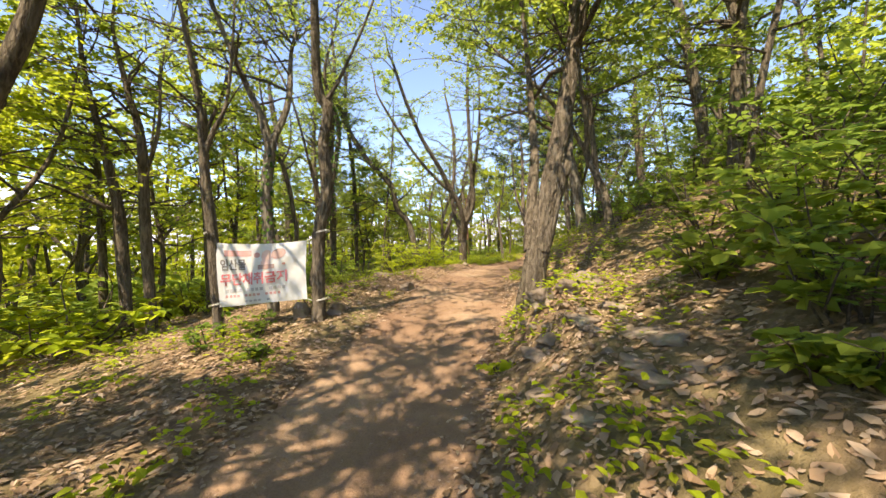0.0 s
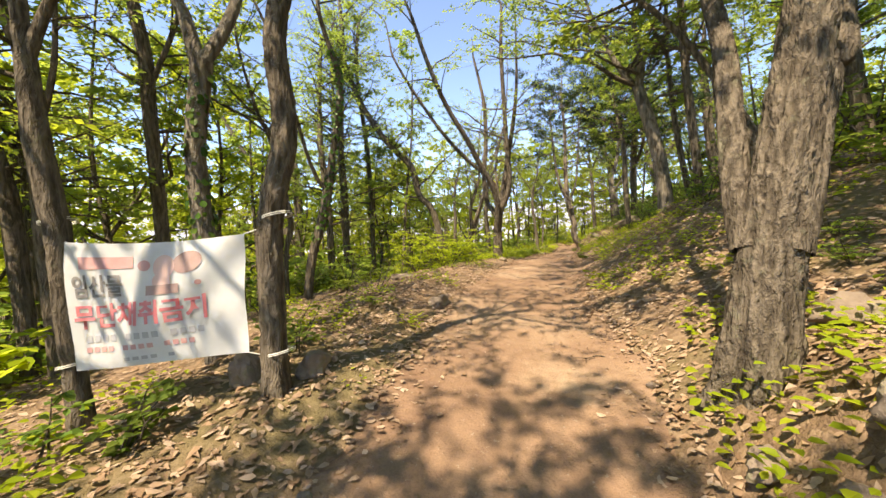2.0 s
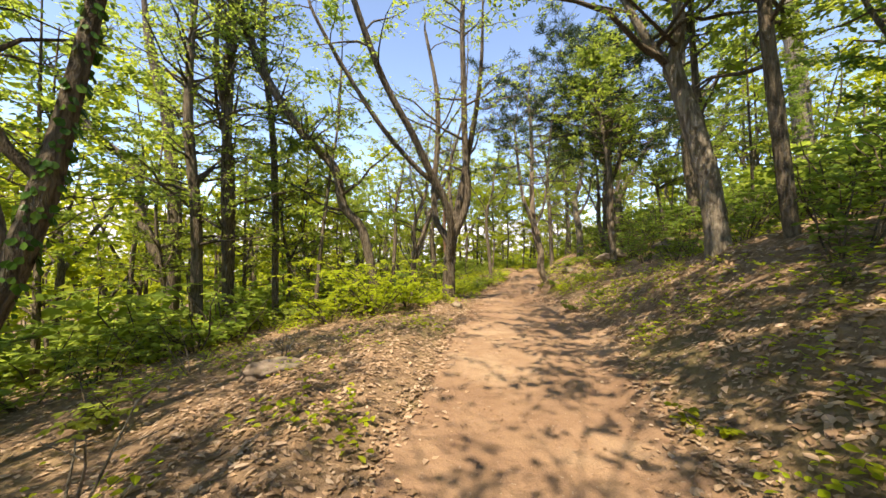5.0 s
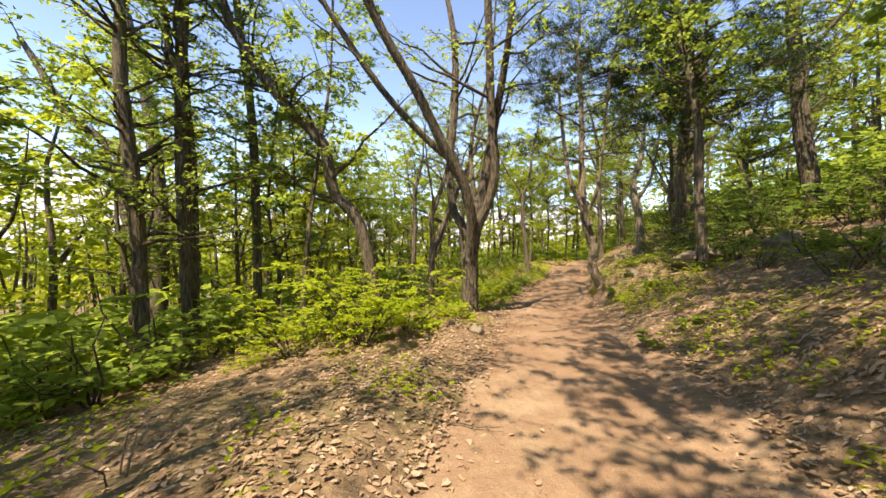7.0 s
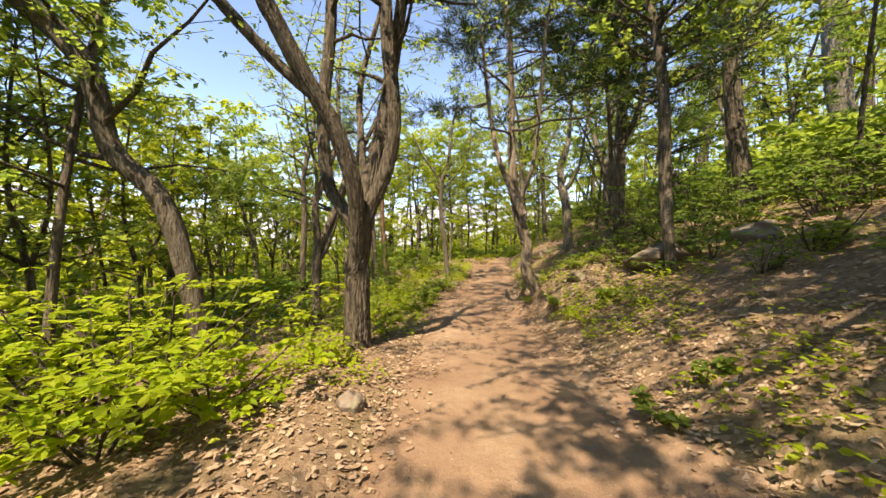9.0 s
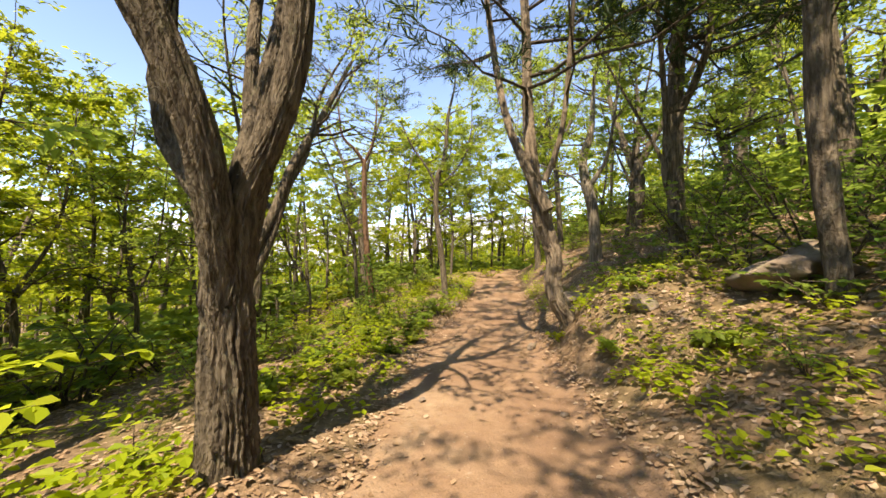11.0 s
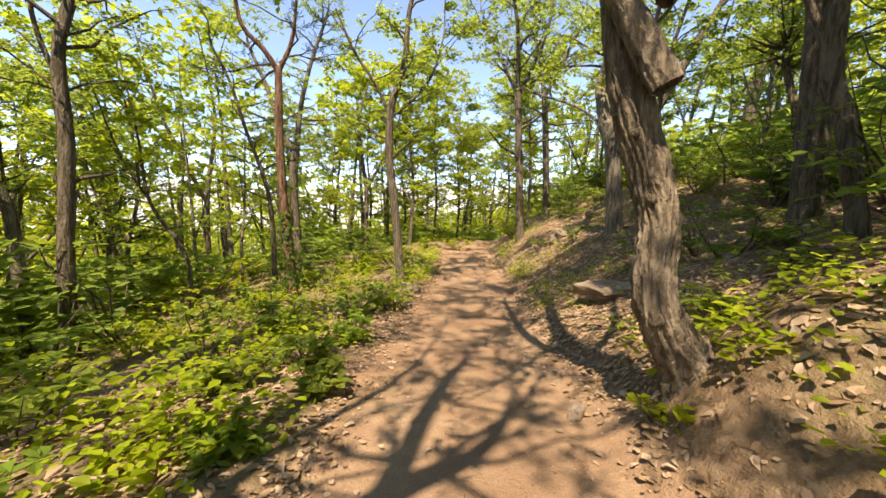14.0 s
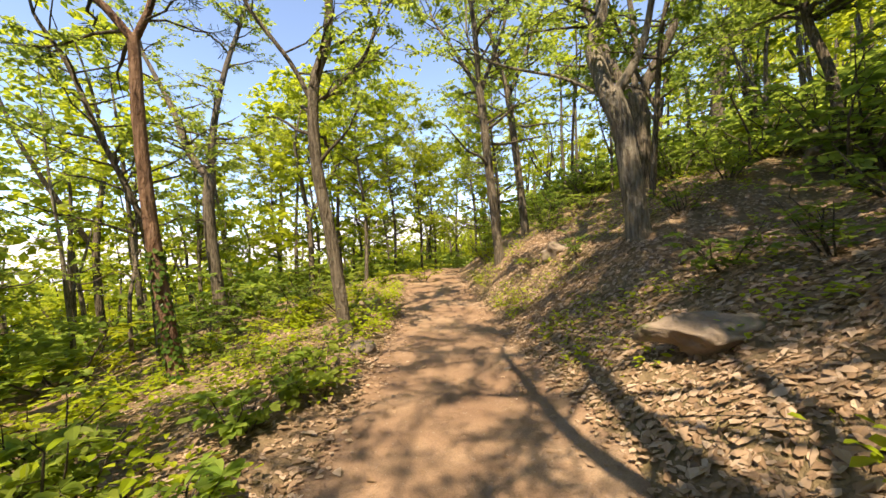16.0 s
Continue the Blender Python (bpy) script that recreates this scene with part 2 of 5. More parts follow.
class Soup:
    """Gathers four-sided faces of many tubes or leaves."""

    def __init__(self):
        self.v, self.f, self.n = [], [], 0

    def add(self, v, f):
        self.v.append(v)
        self.f.append(f + self.n)
        self.n += len(v)

    def mesh(self, name, material, smooth=True):
        if not self.v:
            return quads(name, np.zeros((4, 3)), [[0, 1, 2, 3]], material)
        return quads(name, np.concatenate(self.v), np.concatenate(self.f), material, smooth)

    def tube(self, points, radii, sides, rough=0.0, flare=None, furrow=None):
        points, radii = np.asarray(points, float), np.asarray(radii, float)
        along = unit(np.gradient(points, axis=0))
        side = np.cross(along, (0.31, 0.95, 0.05))
        side = unit(side)
        other = np.cross(along, side)
        a = np.arange(sides) * 2 * np.pi / sides
        r = radii[:, None] * np.ones(sides)
        if rough:
            lobes = 1 + rough * (np.sin(5 * a + 1.1 * points[:, 2:3]) * 0.35 + np.sin(9 * a - 2.0 * points[:, 2:3] + 1) * 0.3)
            r = r * (lobes + rough * 0.7 * R.normal(size=r.shape))
        if furrow:
            ridges, plates, deep = furrow
            z = np.cumsum(np.r_[0, np.linalg.norm(np.diff(points, axis=0), axis=1)])[:, None]
            u = a * ridges / (2 * np.pi) + 0.45 * np.sin(2.3 * z + 2 * a) + 0.3 * np.sin(6.1 * z - 3 * a + 1) + 0.16 * np.sin(17 * z + 5 * a)
            key = np.sin((np.floor(u) % ridges) * 12.9898 + 4) * 43.7
            cross = z * plates * (0.8 + 0.4 * (key % 1)) + key % 1 + 0.25 * np.sin(4 * a + 9 * z)
            rise = np.clip(np.abs(2 * (u % 1) - 1) / 0.55, 0, 1) ** 0.7 * (0.5 + 0.5 * np.clip(np.abs(2 * (cross % 1) - 1) / 0.3, 0, 1))
            r = r * (1 + deep * (rise * (0.7 + 0.6 * ((key * 3.3) % 1)) - 0.6))
        if flare is not None:
            r = r * (1 + flare[:, None] * (0.55 + 0.45 * np.sin(5 * a + 0.7)))
        rings = points[:, None] + r[..., None] * (np.cos(a)[None, :, None] * side[:, None] + np.sin(a)[None, :, None] * other[:, None])
        k = np.arange(sides)
        rows = np.arange(len(points) - 1)[:, None] * sides
        f = np.stack([rows + k, rows + (k + 1) % sides, rows + sides + (k + 1) % sides, rows + sides + k], -1).reshape(-1, 4)
        self.add(rings.reshape(-1, 3), f)

    def leaves(self, at, way, up, length, width=0.55, full=True, fold=0.18):
        """Leaves from their stalk's place, the way they point and their upper side; full ones have a midrib and six corners."""
        way = unit(way)
        side = unit(np.cross(way, up))
        top = np.cross(side, way)
        length = np.asarray(length, float).reshape(-1, 1)
        half, lift = length * width / 2, length * np.asarray(fold, float).reshape(-1, 1) * 0.5
        if full:
            rows = [at, at + 0.38 * length * way + 0.82 * half * side + lift * top, at + 0.72 * length * way + half * side + lift * top,
                    at + length * way - 0.5 * lift * top, at + 0.72 * length * way - half * side + lift * top, at + 0.38 * length * way - 0.82 * half * side + lift * top]
            v = np.stack(rows, 1).reshape(-1, 3)
            n = np.arange(len(at))[:, None] * 6
            f = np.concatenate([n + [0, 1, 2, 3], n + [0, 3, 4, 5]])
        else:
            rows = [at, at + 0.55 * length * way + half * side + lift * top, at + length * way, at + 0.55 * length * way - half * side + lift * top]
            v = np.stack(rows, 1).reshape(-1, 3)
            f = np.arange(len(at))[:, None] * 4 + [0, 1, 2, 3]
        self.add(v, f)


def crumpled(soup, at, way, up, length):
    """Dry leaves with a wavy outline, curled along and across."""
    n = len(at)
    way = unit(way)
    side = unit(np.cross(way, up))
    top = np.cross(side, way)
    length = np.asarray(length, float).reshape(-1, 1)
    curl, cup = R.normal(size=(n, 1)) * 0.16, R.uniform(-0.12, 0.2, (n, 1))
    skew = R.normal(size=(n, 1)) * 0.12

    def spot(u, v):
        j = R.normal(size=(n, 2)) * 0.05
        return at + length * ((u + j[:, :1]) * way + (v + skew * u + j[:, 1:]) * side + (curl * u * (1.2 - u) * 2 + cup * abs(v) * 3 + 0.02) * top)

    wide = R.uniform(0.2, 0.34)
    rows = [spot(0, 0), spot(0.36, wide * 0.75), spot(0.34, 0), spot(0.36, -wide * 0.75), spot(0.72, wide), spot(0.7, 0), spot(0.72, -wide), spot(1, 0)]
    k = np.arange(n)[:, None] * 8
    soup.add(np.stack(rows, 1).reshape(-1, 3), np.concatenate([k + [0, 1, 2, 3], k + [1, 4, 5, 2], k + [2, 5, 6, 3], k + [4, 7, 6, 5]]))


def smooth_line(points, step):
    """Points along a soft curve through the given ones, about step apart."""
    p = np.asarray(points, float)
    if len(p) < 3:
        n = max(2, int(np.linalg.norm(p[-1, :3] - p[0, :3]) / step) + 1)
        return p[0] + (p[-1] - p[0]) * np.linspace(0, 1, n)[:, None]
    q = np.vstack([2 * p[0] - p[1], p, 2 * p[-1] - p[-2]])
    out = []
    for i in range(1, len(q) - 2):
        n = max(2, int(np.linalg.norm(q[i + 1, :3] - q[i, :3]) / step))
        t = np.linspace(0, 1, n, endpoint=False)[:, None]
        out.append(0.5 * (2 * q[i] + (q[i + 1] - q[i - 1]) * t + (2 * q[i - 1] - 5 * q[i] + 4 * q[i + 1] - q[i + 2]) * t**2
                          + (3 * q[i] - q[i - 1] - 3 * q[i + 1] + q[i + 2]) * t**3))
    return np.vstack(out + [p[-1:]])


# ---------------------------------------------------------------- the lie of the land

TRAIL_Y = [-30, -4, 0, 2, 4, 5.5, 7.3, 8.8, 10.7, 11.5, 12.8, 15, 16.4, 18.4, 20, 22, 24, 26.8, 29, 31, 34, 36, 38, 41, 46, 60, 90]
TRAIL_X = [3, -.4, -.8, -.9, -.79, -.5, -.45, -.3, .1, .38, .62, 1.0, 1.13, 1.45, 1.75, 2.2, 2.85, 3.75, 4.45, 4.95, 5.75, 6.5, 7.7, 10, 14.5, 28, 60]
TRAIL_W = [1, 1, 1.0, .95, 1.0, 1.05, 1.0, 1.12, 1.2, 1.35, 1.42, 1.32, 1.22, 1.15, 1.12, 1.2, 1.15, 1.15, 1.1, 1.1, 1.15, 1.1, 1, .9, .8, .7, .7]
LEVEL_Y = [-30, -8, 0, 2, 4.4, 5, 6.7, 8, 10.5, 11.3, 13.4, 16.3, 18, 20, 21, 22.4, 24.5, 27.3, 29, 31, 34, 36, 38, 42, 50, 60, 120, 400]
LEVEL_Z = [-2.2, -.6, 0, .1, .28, .38, .49, .59, .62, .63, .61, .57, .46, .42, .38, .29, .25, .23, .27, .36, .54, .62, .58, .3, -.4, -1.2, -4, -20]
GAIN_Y, GAIN = [-5, 6, 9, 12, 16, 20, 21.4, 22.2, 23.8, 25, 28, 31, 36, 50], [1, 1, 1.25, 1.25, 1.05, 1.1, 1.2, 1, 1, 1.4, 1.5, 1.6, 1.3, 1]
INSIDE_Y, INSIDE = [-5, 8, 12, 15, 20, 22.4, 25, 30], [.2, .2, .45, .4, .3, .35, .2, .1]
UP_S, UP_Z = [0, .4, 1, 2, 3, 5, 10, 20, 40, 90, 600], [0, .13, .42, .95, 1.3, 1.95, 3.5, 6.8, 13, 24, 45]
DOWN_S, DOWN_Z = [0, .5, 1.5, 3, 6, 10, 20, 40, 80, 600], [0, .1, .02, -.22, -.8, -1.8, -4, -7.5, -11, -30]


def trail(y):
    return np.interp(y, TRAIL_Y, TRAIL_X), np.interp(y, TRAIL_Y, TRAIL_W)


def land(x, y):
    """The height of the ground."""
    x, y = np.asarray(x, float), np.asarray(y, float)
    c, w = trail(y)
    s = x - c
    z = np.interp(y, LEVEL_Y, LEVEL_Z)
    start = w - np.interp(y, INSIDE_Y, INSIDE)
    bank = np.interp(s - start, UP_S, UP_Z)
    steep = 1 + (np.interp(y, GAIN_Y, GAIN) - 1) * np.clip(1.6 - (s - w) / 6, 0, 1)
    z = z + np.where(s > start, bank * steep, 0) + np.where(s < -w, np.interp(-s - w, DOWN_S, DOWN_Z), 0)
    knoll = .42 * np.exp(-((x - .75) / .5) ** 2 - ((y - 4.2) / 1.3) ** 2) + .28 * np.exp(-((x - 3.6) / 1.1) ** 2 - ((y - 12.2) / 1.6) ** 2)
    mound = .6 * np.exp(-((x - 3.45) / np.where(x > 3.45, 1.6, .55)) ** 2 - ((y - 19.7) / np.where(y > 19.7, .7, 1.1)) ** 2)
    mound = mound + .5 * np.exp(-((x - 6.5) / 1.1) ** 2 - ((y - 29.6) / 1.6) ** 2)
    return z + knoll * np.clip((s - w) / 0.7, 0, 1) + mound * np.clip((s - start) / 0.5, 0, 1)


def ripple(x, y):
    """Small unevenness of the forest floor."""
    return 0.035 * np.sin(2.1 * x + 1.3 * y) * np.sin(1.7 * y - 0.9 * x + 2) + 0.02 * np.sin(5.3 * x - 2.2 * y + 1) * np.sin(4.7 * y + 1.9 * x) + 0.012 * np.sin(11 * x + 7 * y)


def floor_z(x, y):
    c, w = trail(y)
    off = np.clip((np.abs(np.asarray(x) - c) - w) / 0.5, 0, 1)
    return land(x, y) + ripple(x, y) * off


def grid_mesh(name, X, Y, Z, material):
    rows, cols = X.shape
    n = (np.arange(rows - 1)[:, None] * cols + np.arange(cols - 1)).reshape(-1, 1)
    return quads(name, np.stack([X, Y, Z], -1).reshape(-1, 3), n + [0, 1, cols + 1, cols], material)


def spread(near, step, far, ratio):
    """Distances that lie step apart as far as near, then grow apart as far as far."""
    d = list(np.arange(0, near, step))
    while d[-1] < far:
        step *= ratio
        d.append(d[-1] + step)
    return np.array(d)


side_s = spread(6, 0.16, 600, 1.18)
S = np.concatenate([-side_s[:0:-1], side_s])
ahead = np.concatenate([-3 - spread(1, 0.5, 300, 1.3)[:0:-1], np.arange(-3, 38, 0.16), 38 + spread(1, 0.3, 900, 1.16)])
GY, GS = np.meshgrid(ahead, S, indexing="ij")
gc, gw = trail(GY)
GX = GS + gc
GZ = floor_z(GX, GY) - 0.09 * np.clip((gw - 0.02 - np.abs(GS)) / 0.25, 0, 1)
ground = new("ground", grid_mesh("ground", GX, GY, GZ, SOIL))
tagged(ground, "brown forest floor sloping across a wooded hillside", "ground", kind="structure")

ty = np.concatenate([np.arange(-3, 36, 0.07), np.arange(36, 70, 0.5)])
tu = np.linspace(-1, 1, 31)
TY, TU = np.meshgrid(ty, tu, indexing="ij")
tc, tw = trail(TY)
ragged = 0.13 * np.sin(3.1 * TY + 2 * np.sign(TU)) * np.sin(1.3 * TY + 1) + 0.07 * np.sin(9.7 * TY + 3 * np.sign(TU)) + 0.04 * np.sin(23 * TY + 5 * np.sign(TU))
TX = tc + TU * (tw + 0.08 + ragged * np.abs(TU))
edge = np.clip((np.abs(TU) - 0.78) / 0.22, 0, 1)
lumps = 0.012 * np.sin(4.1 * TX + 2.3 * TY) * np.sin(3.7 * TY - 1.9 * TX) + 0.007 * np.sin(13 * TX + 5 * TY) * np.sin(9 * TY - 4 * TX)
TZ = land(TX, TY) - 0.03 * (1 - TU**2) + lumps - 0.07 * edge**2 + 0.012
trail_floor = new("dirt_path", grid_mesh("dirt_path", TX, TY, TZ, EARTH))
tagged(trail_floor, "well-trodden tan earth footpath through woods", "path", kind="structure")


# ---------------------------------------------------------------- trees


def bend(base, tip_way, length, n, sag, wander):
    """A branch's centre line."""
    t = np.linspace(0, 1, n)[:, None]
    p = base + tip_way * length * t + np.array([0, 0, sag]) * length * t**2
    p[1:] += np.cumsum(R.normal(size=(n - 1, 3)) * wander * length / n, 0)
    return p


def crown(stems, start, branches, reach, twigs, tuft, size, full, needles=False):
    """Boughs and twigs on the given stems (rows of x, y, z, radius), and the leaves on them."""
    wood, green = Soup(), Soup()
    at, way = [], []
    spots = []
    for st in stems:
        ok = st[st[:, 2] > start]
        if len(ok):
            spots.append(ok)
    if not spots:
        return wood, green
    pool = np.vstack(spots)
    top = pool[:, 2].max()
    weight = 0.35 + (pool[:, 2] - start) / max(top - start, 0.1)
    for i in R.choice(len(pool), branches, p=weight / weight.sum()):
        b, r = pool[i, :3], pool[i, 3]
        a = R.uniform(0, 2 * np.pi)
        tall = (b[2] - start) / max(top - start, 0.1)
        rise = R.uniform(-0.1, 0.25) if needles else R.uniform(0.25, 1.0) * (0.6 + 0.6 * tall)
        d = unit(np.array([np.cos(a), np.sin(a), rise]))
        ln = reach * R.uniform(0.55, 1.15) * (1.15 - 0.5 * tall)
        line = bend(b, d, ln, 6, -0.06 if not needles else 0.04, 0.22)
        rr = np.linspace(min(r * 0.5, 0.012 + 0.016 * ln), 0.005, 6)
        wood.tube(line, rr, 4)
        for u in R.uniform(0.25, 1.0, twigs):
            p = line[min(int(u * 5), 4)] + (line[min(int(u * 5) + 1, 5)] - line[min(int(u * 5), 4)]) * (u * 5 % 1)
            g = a + R.normal() * 0.9
            td = unit(np.array([np.cos(g), np.sin(g), R.normal() * 0.25 + 0.15]))
            tl = ln * R.uniform(0.18, 0.42)
            tw = bend(p, td, tl, 4, -0.12, 0.2)
            wood.tube(tw[[0, 1, 3]] if full else tw[[0, 3]], [0.006, 0.0045, 0.0025] if full else [0.006, 0.003], 3)
            q = R.uniform(0.15, 1.05, tuft)
            k = np.clip((q * 3).astype(int), 0, 2)
            at.append(tw[k] + (tw[k + 1] - tw[k]) * (q * 3 - k)[:, None])
            way.append(np.repeat(td[None], tuft, 0))
    at, way = np.vstack(at), np.vstack(way)
    n = len(at)
    if needles:
        d = way * 0.5 + R.normal(size=(n, 3)) * 0.9 + (0, 0, 0.35)
        green.leaves(at, d, R.normal(size=(n, 3)), size * R.uniform(0.7, 1.2, n), 0.09, False, 0.0)
    else:
        turn = R.uniform(0, 2 * np.pi, n)
        d = way * 0.55 + np.stack([np.cos(turn), np.sin(turn), R.normal(size=n) * 0.35 - 0.25], 1)
        at = at + R.normal(size=(n, 3)) * 0.03
        green.leaves(at, d, R.normal(size=(n, 3)) * 0.45 + (0, 0, 1), size * R.uniform(0.6, 1.25, n), 0.55, full, 0.22)
    return wood, green


def ivy_on(stem, low, high, count, size=0.07):
    """Leaves that cling round a stem."""
    s = Soup()
    ok = stem[(stem[:, 2] > low) & (stem[:, 2] < high)]
    i = R.integers(0, len(ok), count)
    a = R.uniform(0, 2 * np.pi, count)
    outward = np.stack([np.cos(a), np.sin(a), R.normal(size=count) * 0.2], 1)
    at = ok[i, :3] + outward * (ok[i, 3:4] * 1.02) + np.array([0, 0, 1]) * R.uniform(-0.06, 0.06, (count, 1))
    d = np.stack([-np.sin(a), np.cos(a), np.zeros(count)], 1) * R.normal(size=(count, 1)) * 0.6 + (0, 0, -0.8) + 0.35 * outward
    s.leaves(at, d, outward + R.normal(size=(count, 3)) * 0.2, size * R.uniform(0.6, 1.3, count), 0.8, True, 0.1)
    return s


def tree(base, az, stems, label, height=9.0, branches=62, reach=1.9, twigs=6, tuft=17, size=0.105, start=2.4, skin=None, leaf=None,
         sides=12, rough=0.05, ivy=None, needles=False, name="oak_tree", full=False, flare=0.35, lead=None, leans=(), furrow=None):
    """A tree: stems are rows of (sideways, height, radius) from its base, sideways along az; the first is the trunk.
    Those that end thick go on upwards to about the given height."""
    skin, leaf = skin or OAK_BARK, leaf or OAK_LEAF
    x, y = base
    thing = empty(name, (x, y, float(floor_z(x, y))))
    tagged(thing, label, "tree", "trees of the wood")
    ax = np.array([math.cos(radians(az)), math.sin(radians(az)), 0])
    deep = np.array([-ax[1], ax[0], 0])
    lines = []
    for n, st in enumerate(stems):
        lean = leans[n] if leans else R.uniform(-0.35, 0.35) if n else 0.0
        row = [np.r_[ax * a + deep * lean * (h - st[0][1]) + (0, 0, h), r * 0.86] for a, h, r in st]
        more = n or (len(st) > 4 if lead is None else lead)
        while more and row[-1][2] < 0.6 * height and len(row) > 2 and row[-1][3] < 0.55 * row[0][3]:
            row.pop()
        end, before = row[-1], row[-2]
        if more and end[3] > 0.02 and end[2] < height:
            step = max((height * R.uniform(0.8, 1.0) - end[2]) / 3, 0.4)
            d = unit(end[:3] - before[:3]) + np.array([0, 0, 0.7])
            p, r = end.copy(), end[3]
            for k in (0.66, 0.4, 0.12):
                p = np.r_[p[:3] + unit(d + R.normal(size=3) * 0.25) * step, max(r * k, 0.01)]
                row.append(p)
        lines.append(smooth_line(row, (0.06 if n else 0.035) if furrow else 0.09 if rough > 0.06 else 0.16))
    for n, line in enumerate(lines):
        s = Soup()
        grow = np.maximum(0, 1 - (line[:, 2] - line[0, 2]) / 0.6) ** 2 * flare if not n else None
        count = sides if not n else max(7, sides * 3 // 5 if furrow else sides - 4)
        s.tube(line[:, :3], line[:, 3], count, 0.04 if furrow else rough, grow, furrow)
        part("trunk" if not n else "limb", s.mesh("trunk" if not n else "limb", skin), thing)
    wood, green = crown(lines, start, branches, reach, twigs, tuft, size, full, needles)
    tagged(part("branchwork", wood.mesh("branchwork", TWIG), thing), kind="stuff")
    tagged(part("foliage", green.mesh("foliage", leaf, False), thing), kind="stuff")
    if ivy:
        part("ivy", ivy_on(lines[0], *ivy).mesh("ivy", IVY_LEAF, False), thing, "dark green ivy climbing the trunk")
    return thing


HERO = []


def stand(base, *rest, **more):
    HERO.append(base)
    return tree(base, *rest, **more)


stand((-3.64, 4.73), 55, [[(-0.0, -0.2, 0.086), (-0.06, 0.81, 0.08), (-0.08, 1.44, 0.086), (-0.14, 2.02, 0.08), (-0.17, 2.57, 0.068)], [(-0.17, 2.53, 0.056), (-0.19, 2.93, 0.052), (-0.21, 3.46, 0.037), (-0.28, 4.04, 0.016)], [(-0.17, 2.53, 0.049), (-0.06, 2.91, 0.039), (0.09, 3.37, 0.028), (0.21, 4.07, 0.014)]],
      "dark forked oak that holds one side of the banner", sides=14, rough=0.07, tuft=3, full=True, branches=50, start=3.0, lead=False)
stand((-2.29, 4.96), 30, [[(0.0, -0.2, 0.116), (0.01, 0.5, 0.1), (0.02, 1.24, 0.095), (0.14, 1.88, 0.096), (0.1, 2.52, 0.085), (0.17, 3.06, 0.08), (0.03, 3.46, 0.074), (-0.1, 4.21, 0.047), (0.05, 5.2, 0.021)], [(0.13, 3.16, 0.037), (0.43, 3.75, 0.027), (0.63, 4.46, 0.017)]],
      "slim dark oak that holds one side of the banner", sides=36, rough=0.09, branches=44, tuft=4, start=4.8, height=9, reach=2.2, furrow=(9, 5, 0.16))
stand((-3.42, 5.71), 37, [[(-0.0, -0.2, 0.115), (-0.05, 1.21, 0.108), (-0.09, 2.02, 0.107), (-0.0, 2.87, 0.108)], [(-0.02, 2.76, 0.088), (-0.14, 3.35, 0.073), (-0.31, 3.78, 0.059), (-0.3, 4.56, 0.039), (-0.38, 5.12, 0.019)], [(-0.01, 2.82, 0.081), (0.23, 3.41, 0.069), (0.35, 3.92, 0.063), (0.43, 4.78, 0.042), (0.6, 5.48, 0.022)]],
      "ivy-clad forked oak with a pale trunk", skin=PALE_BARK, ivy=(0.2, 2.8, 260), tuft=4, branches=50, start=3.2)
stand((-6.37, 8.01), 44, [[(0.0, -0.2, 0.135), (-0.04, 1.85, 0.123), (-0.11, 3.63, 0.122), (-0.14, 4.73, 0.122), (-0.3, 5.9, 0.098), (-0.43, 6.73, 0.076), (-0.42, 7.81, 0.043)], [(-0.12, 4.18, 0.055), (0.31, 5.39, 0.046), (0.58, 6.62, 0.035)]],
      "tall dark oak on the lower slope", tuft=5, branches=54)
stand((0.77, 4.83), -33, [[(-0.0, -0.2, 0.236), (0.02, 0.51, 0.168), (0.06, 1.06, 0.127), (0.06, 1.51, 0.106), (0.05, 1.96, 0.09), (0.01, 2.41, 0.075), (0.06, 2.96, 0.032)], [(-0.05, 0.7, 0.095), (-0.11, 1.08, 0.084), (-0.14, 1.47, 0.078), (-0.17, 1.86, 0.078), (-0.23, 2.28, 0.066), (-0.34, 2.95, 0.03)], [(0.11, 0.69, 0.105), (0.17, 0.98, 0.09), (0.22, 1.37, 0.085), (0.27, 1.69, 0.081), (0.33, 2.04, 0.062), (0.38, 2.47, 0.026)]],
      "thick three-stemmed oak with furrowed bark on the bank", sides=64, rough=0.12, start=3.2, flare=0.45, height=9.5, branches=112, tuft=20, size=0.13, reach=3.0, furrow=(17, 8, 0.18), leans=(0, 0.35, 0.3))
stand((-4.40, 9.08), 44, [[(0.0, -0.2, 0.104), (0.14, 0.81, 0.101), (0.32, 1.4, 0.11), (0.49, 2.09, 0.108), (0.62, 2.82, 0.084), (0.75, 3.65, 0.073), (0.83, 4.5, 0.067), (0.89, 5.35, 0.034)], [(0.48, 2.16, 0.057), (0.17, 2.66, 0.042), (-0.07, 3.04, 0.029), (-0.43, 3.56, 0.016)]],
      "leaning oak wrapped in ivy", ivy=(1.2, 5.0, 420), sides=14, rough=0.06, tuft=11, branches=60, start=5.4, height=10, reach=2.6)
stand((-5.47, 10.13), 44, [[(0.0, -0.2, 0.06), (0.01, 1.13, 0.06), (0.14, 1.81, 0.077), (0.04, 2.57, 0.068), (-0.05, 3.16, 0.075), (-0.24, 3.85, 0.073), (-0.47, 4.35, 0.042), (-0.75, 4.64, 0.027)], [(-0.24, 3.92, 0.044), (0.0, 4.39, 0.03), (0.11, 4.97, 0.023), (0.14, 5.61, 0.015)]],
      "crooked thin oak on the slope", branches=34, tuft=4, start=3)
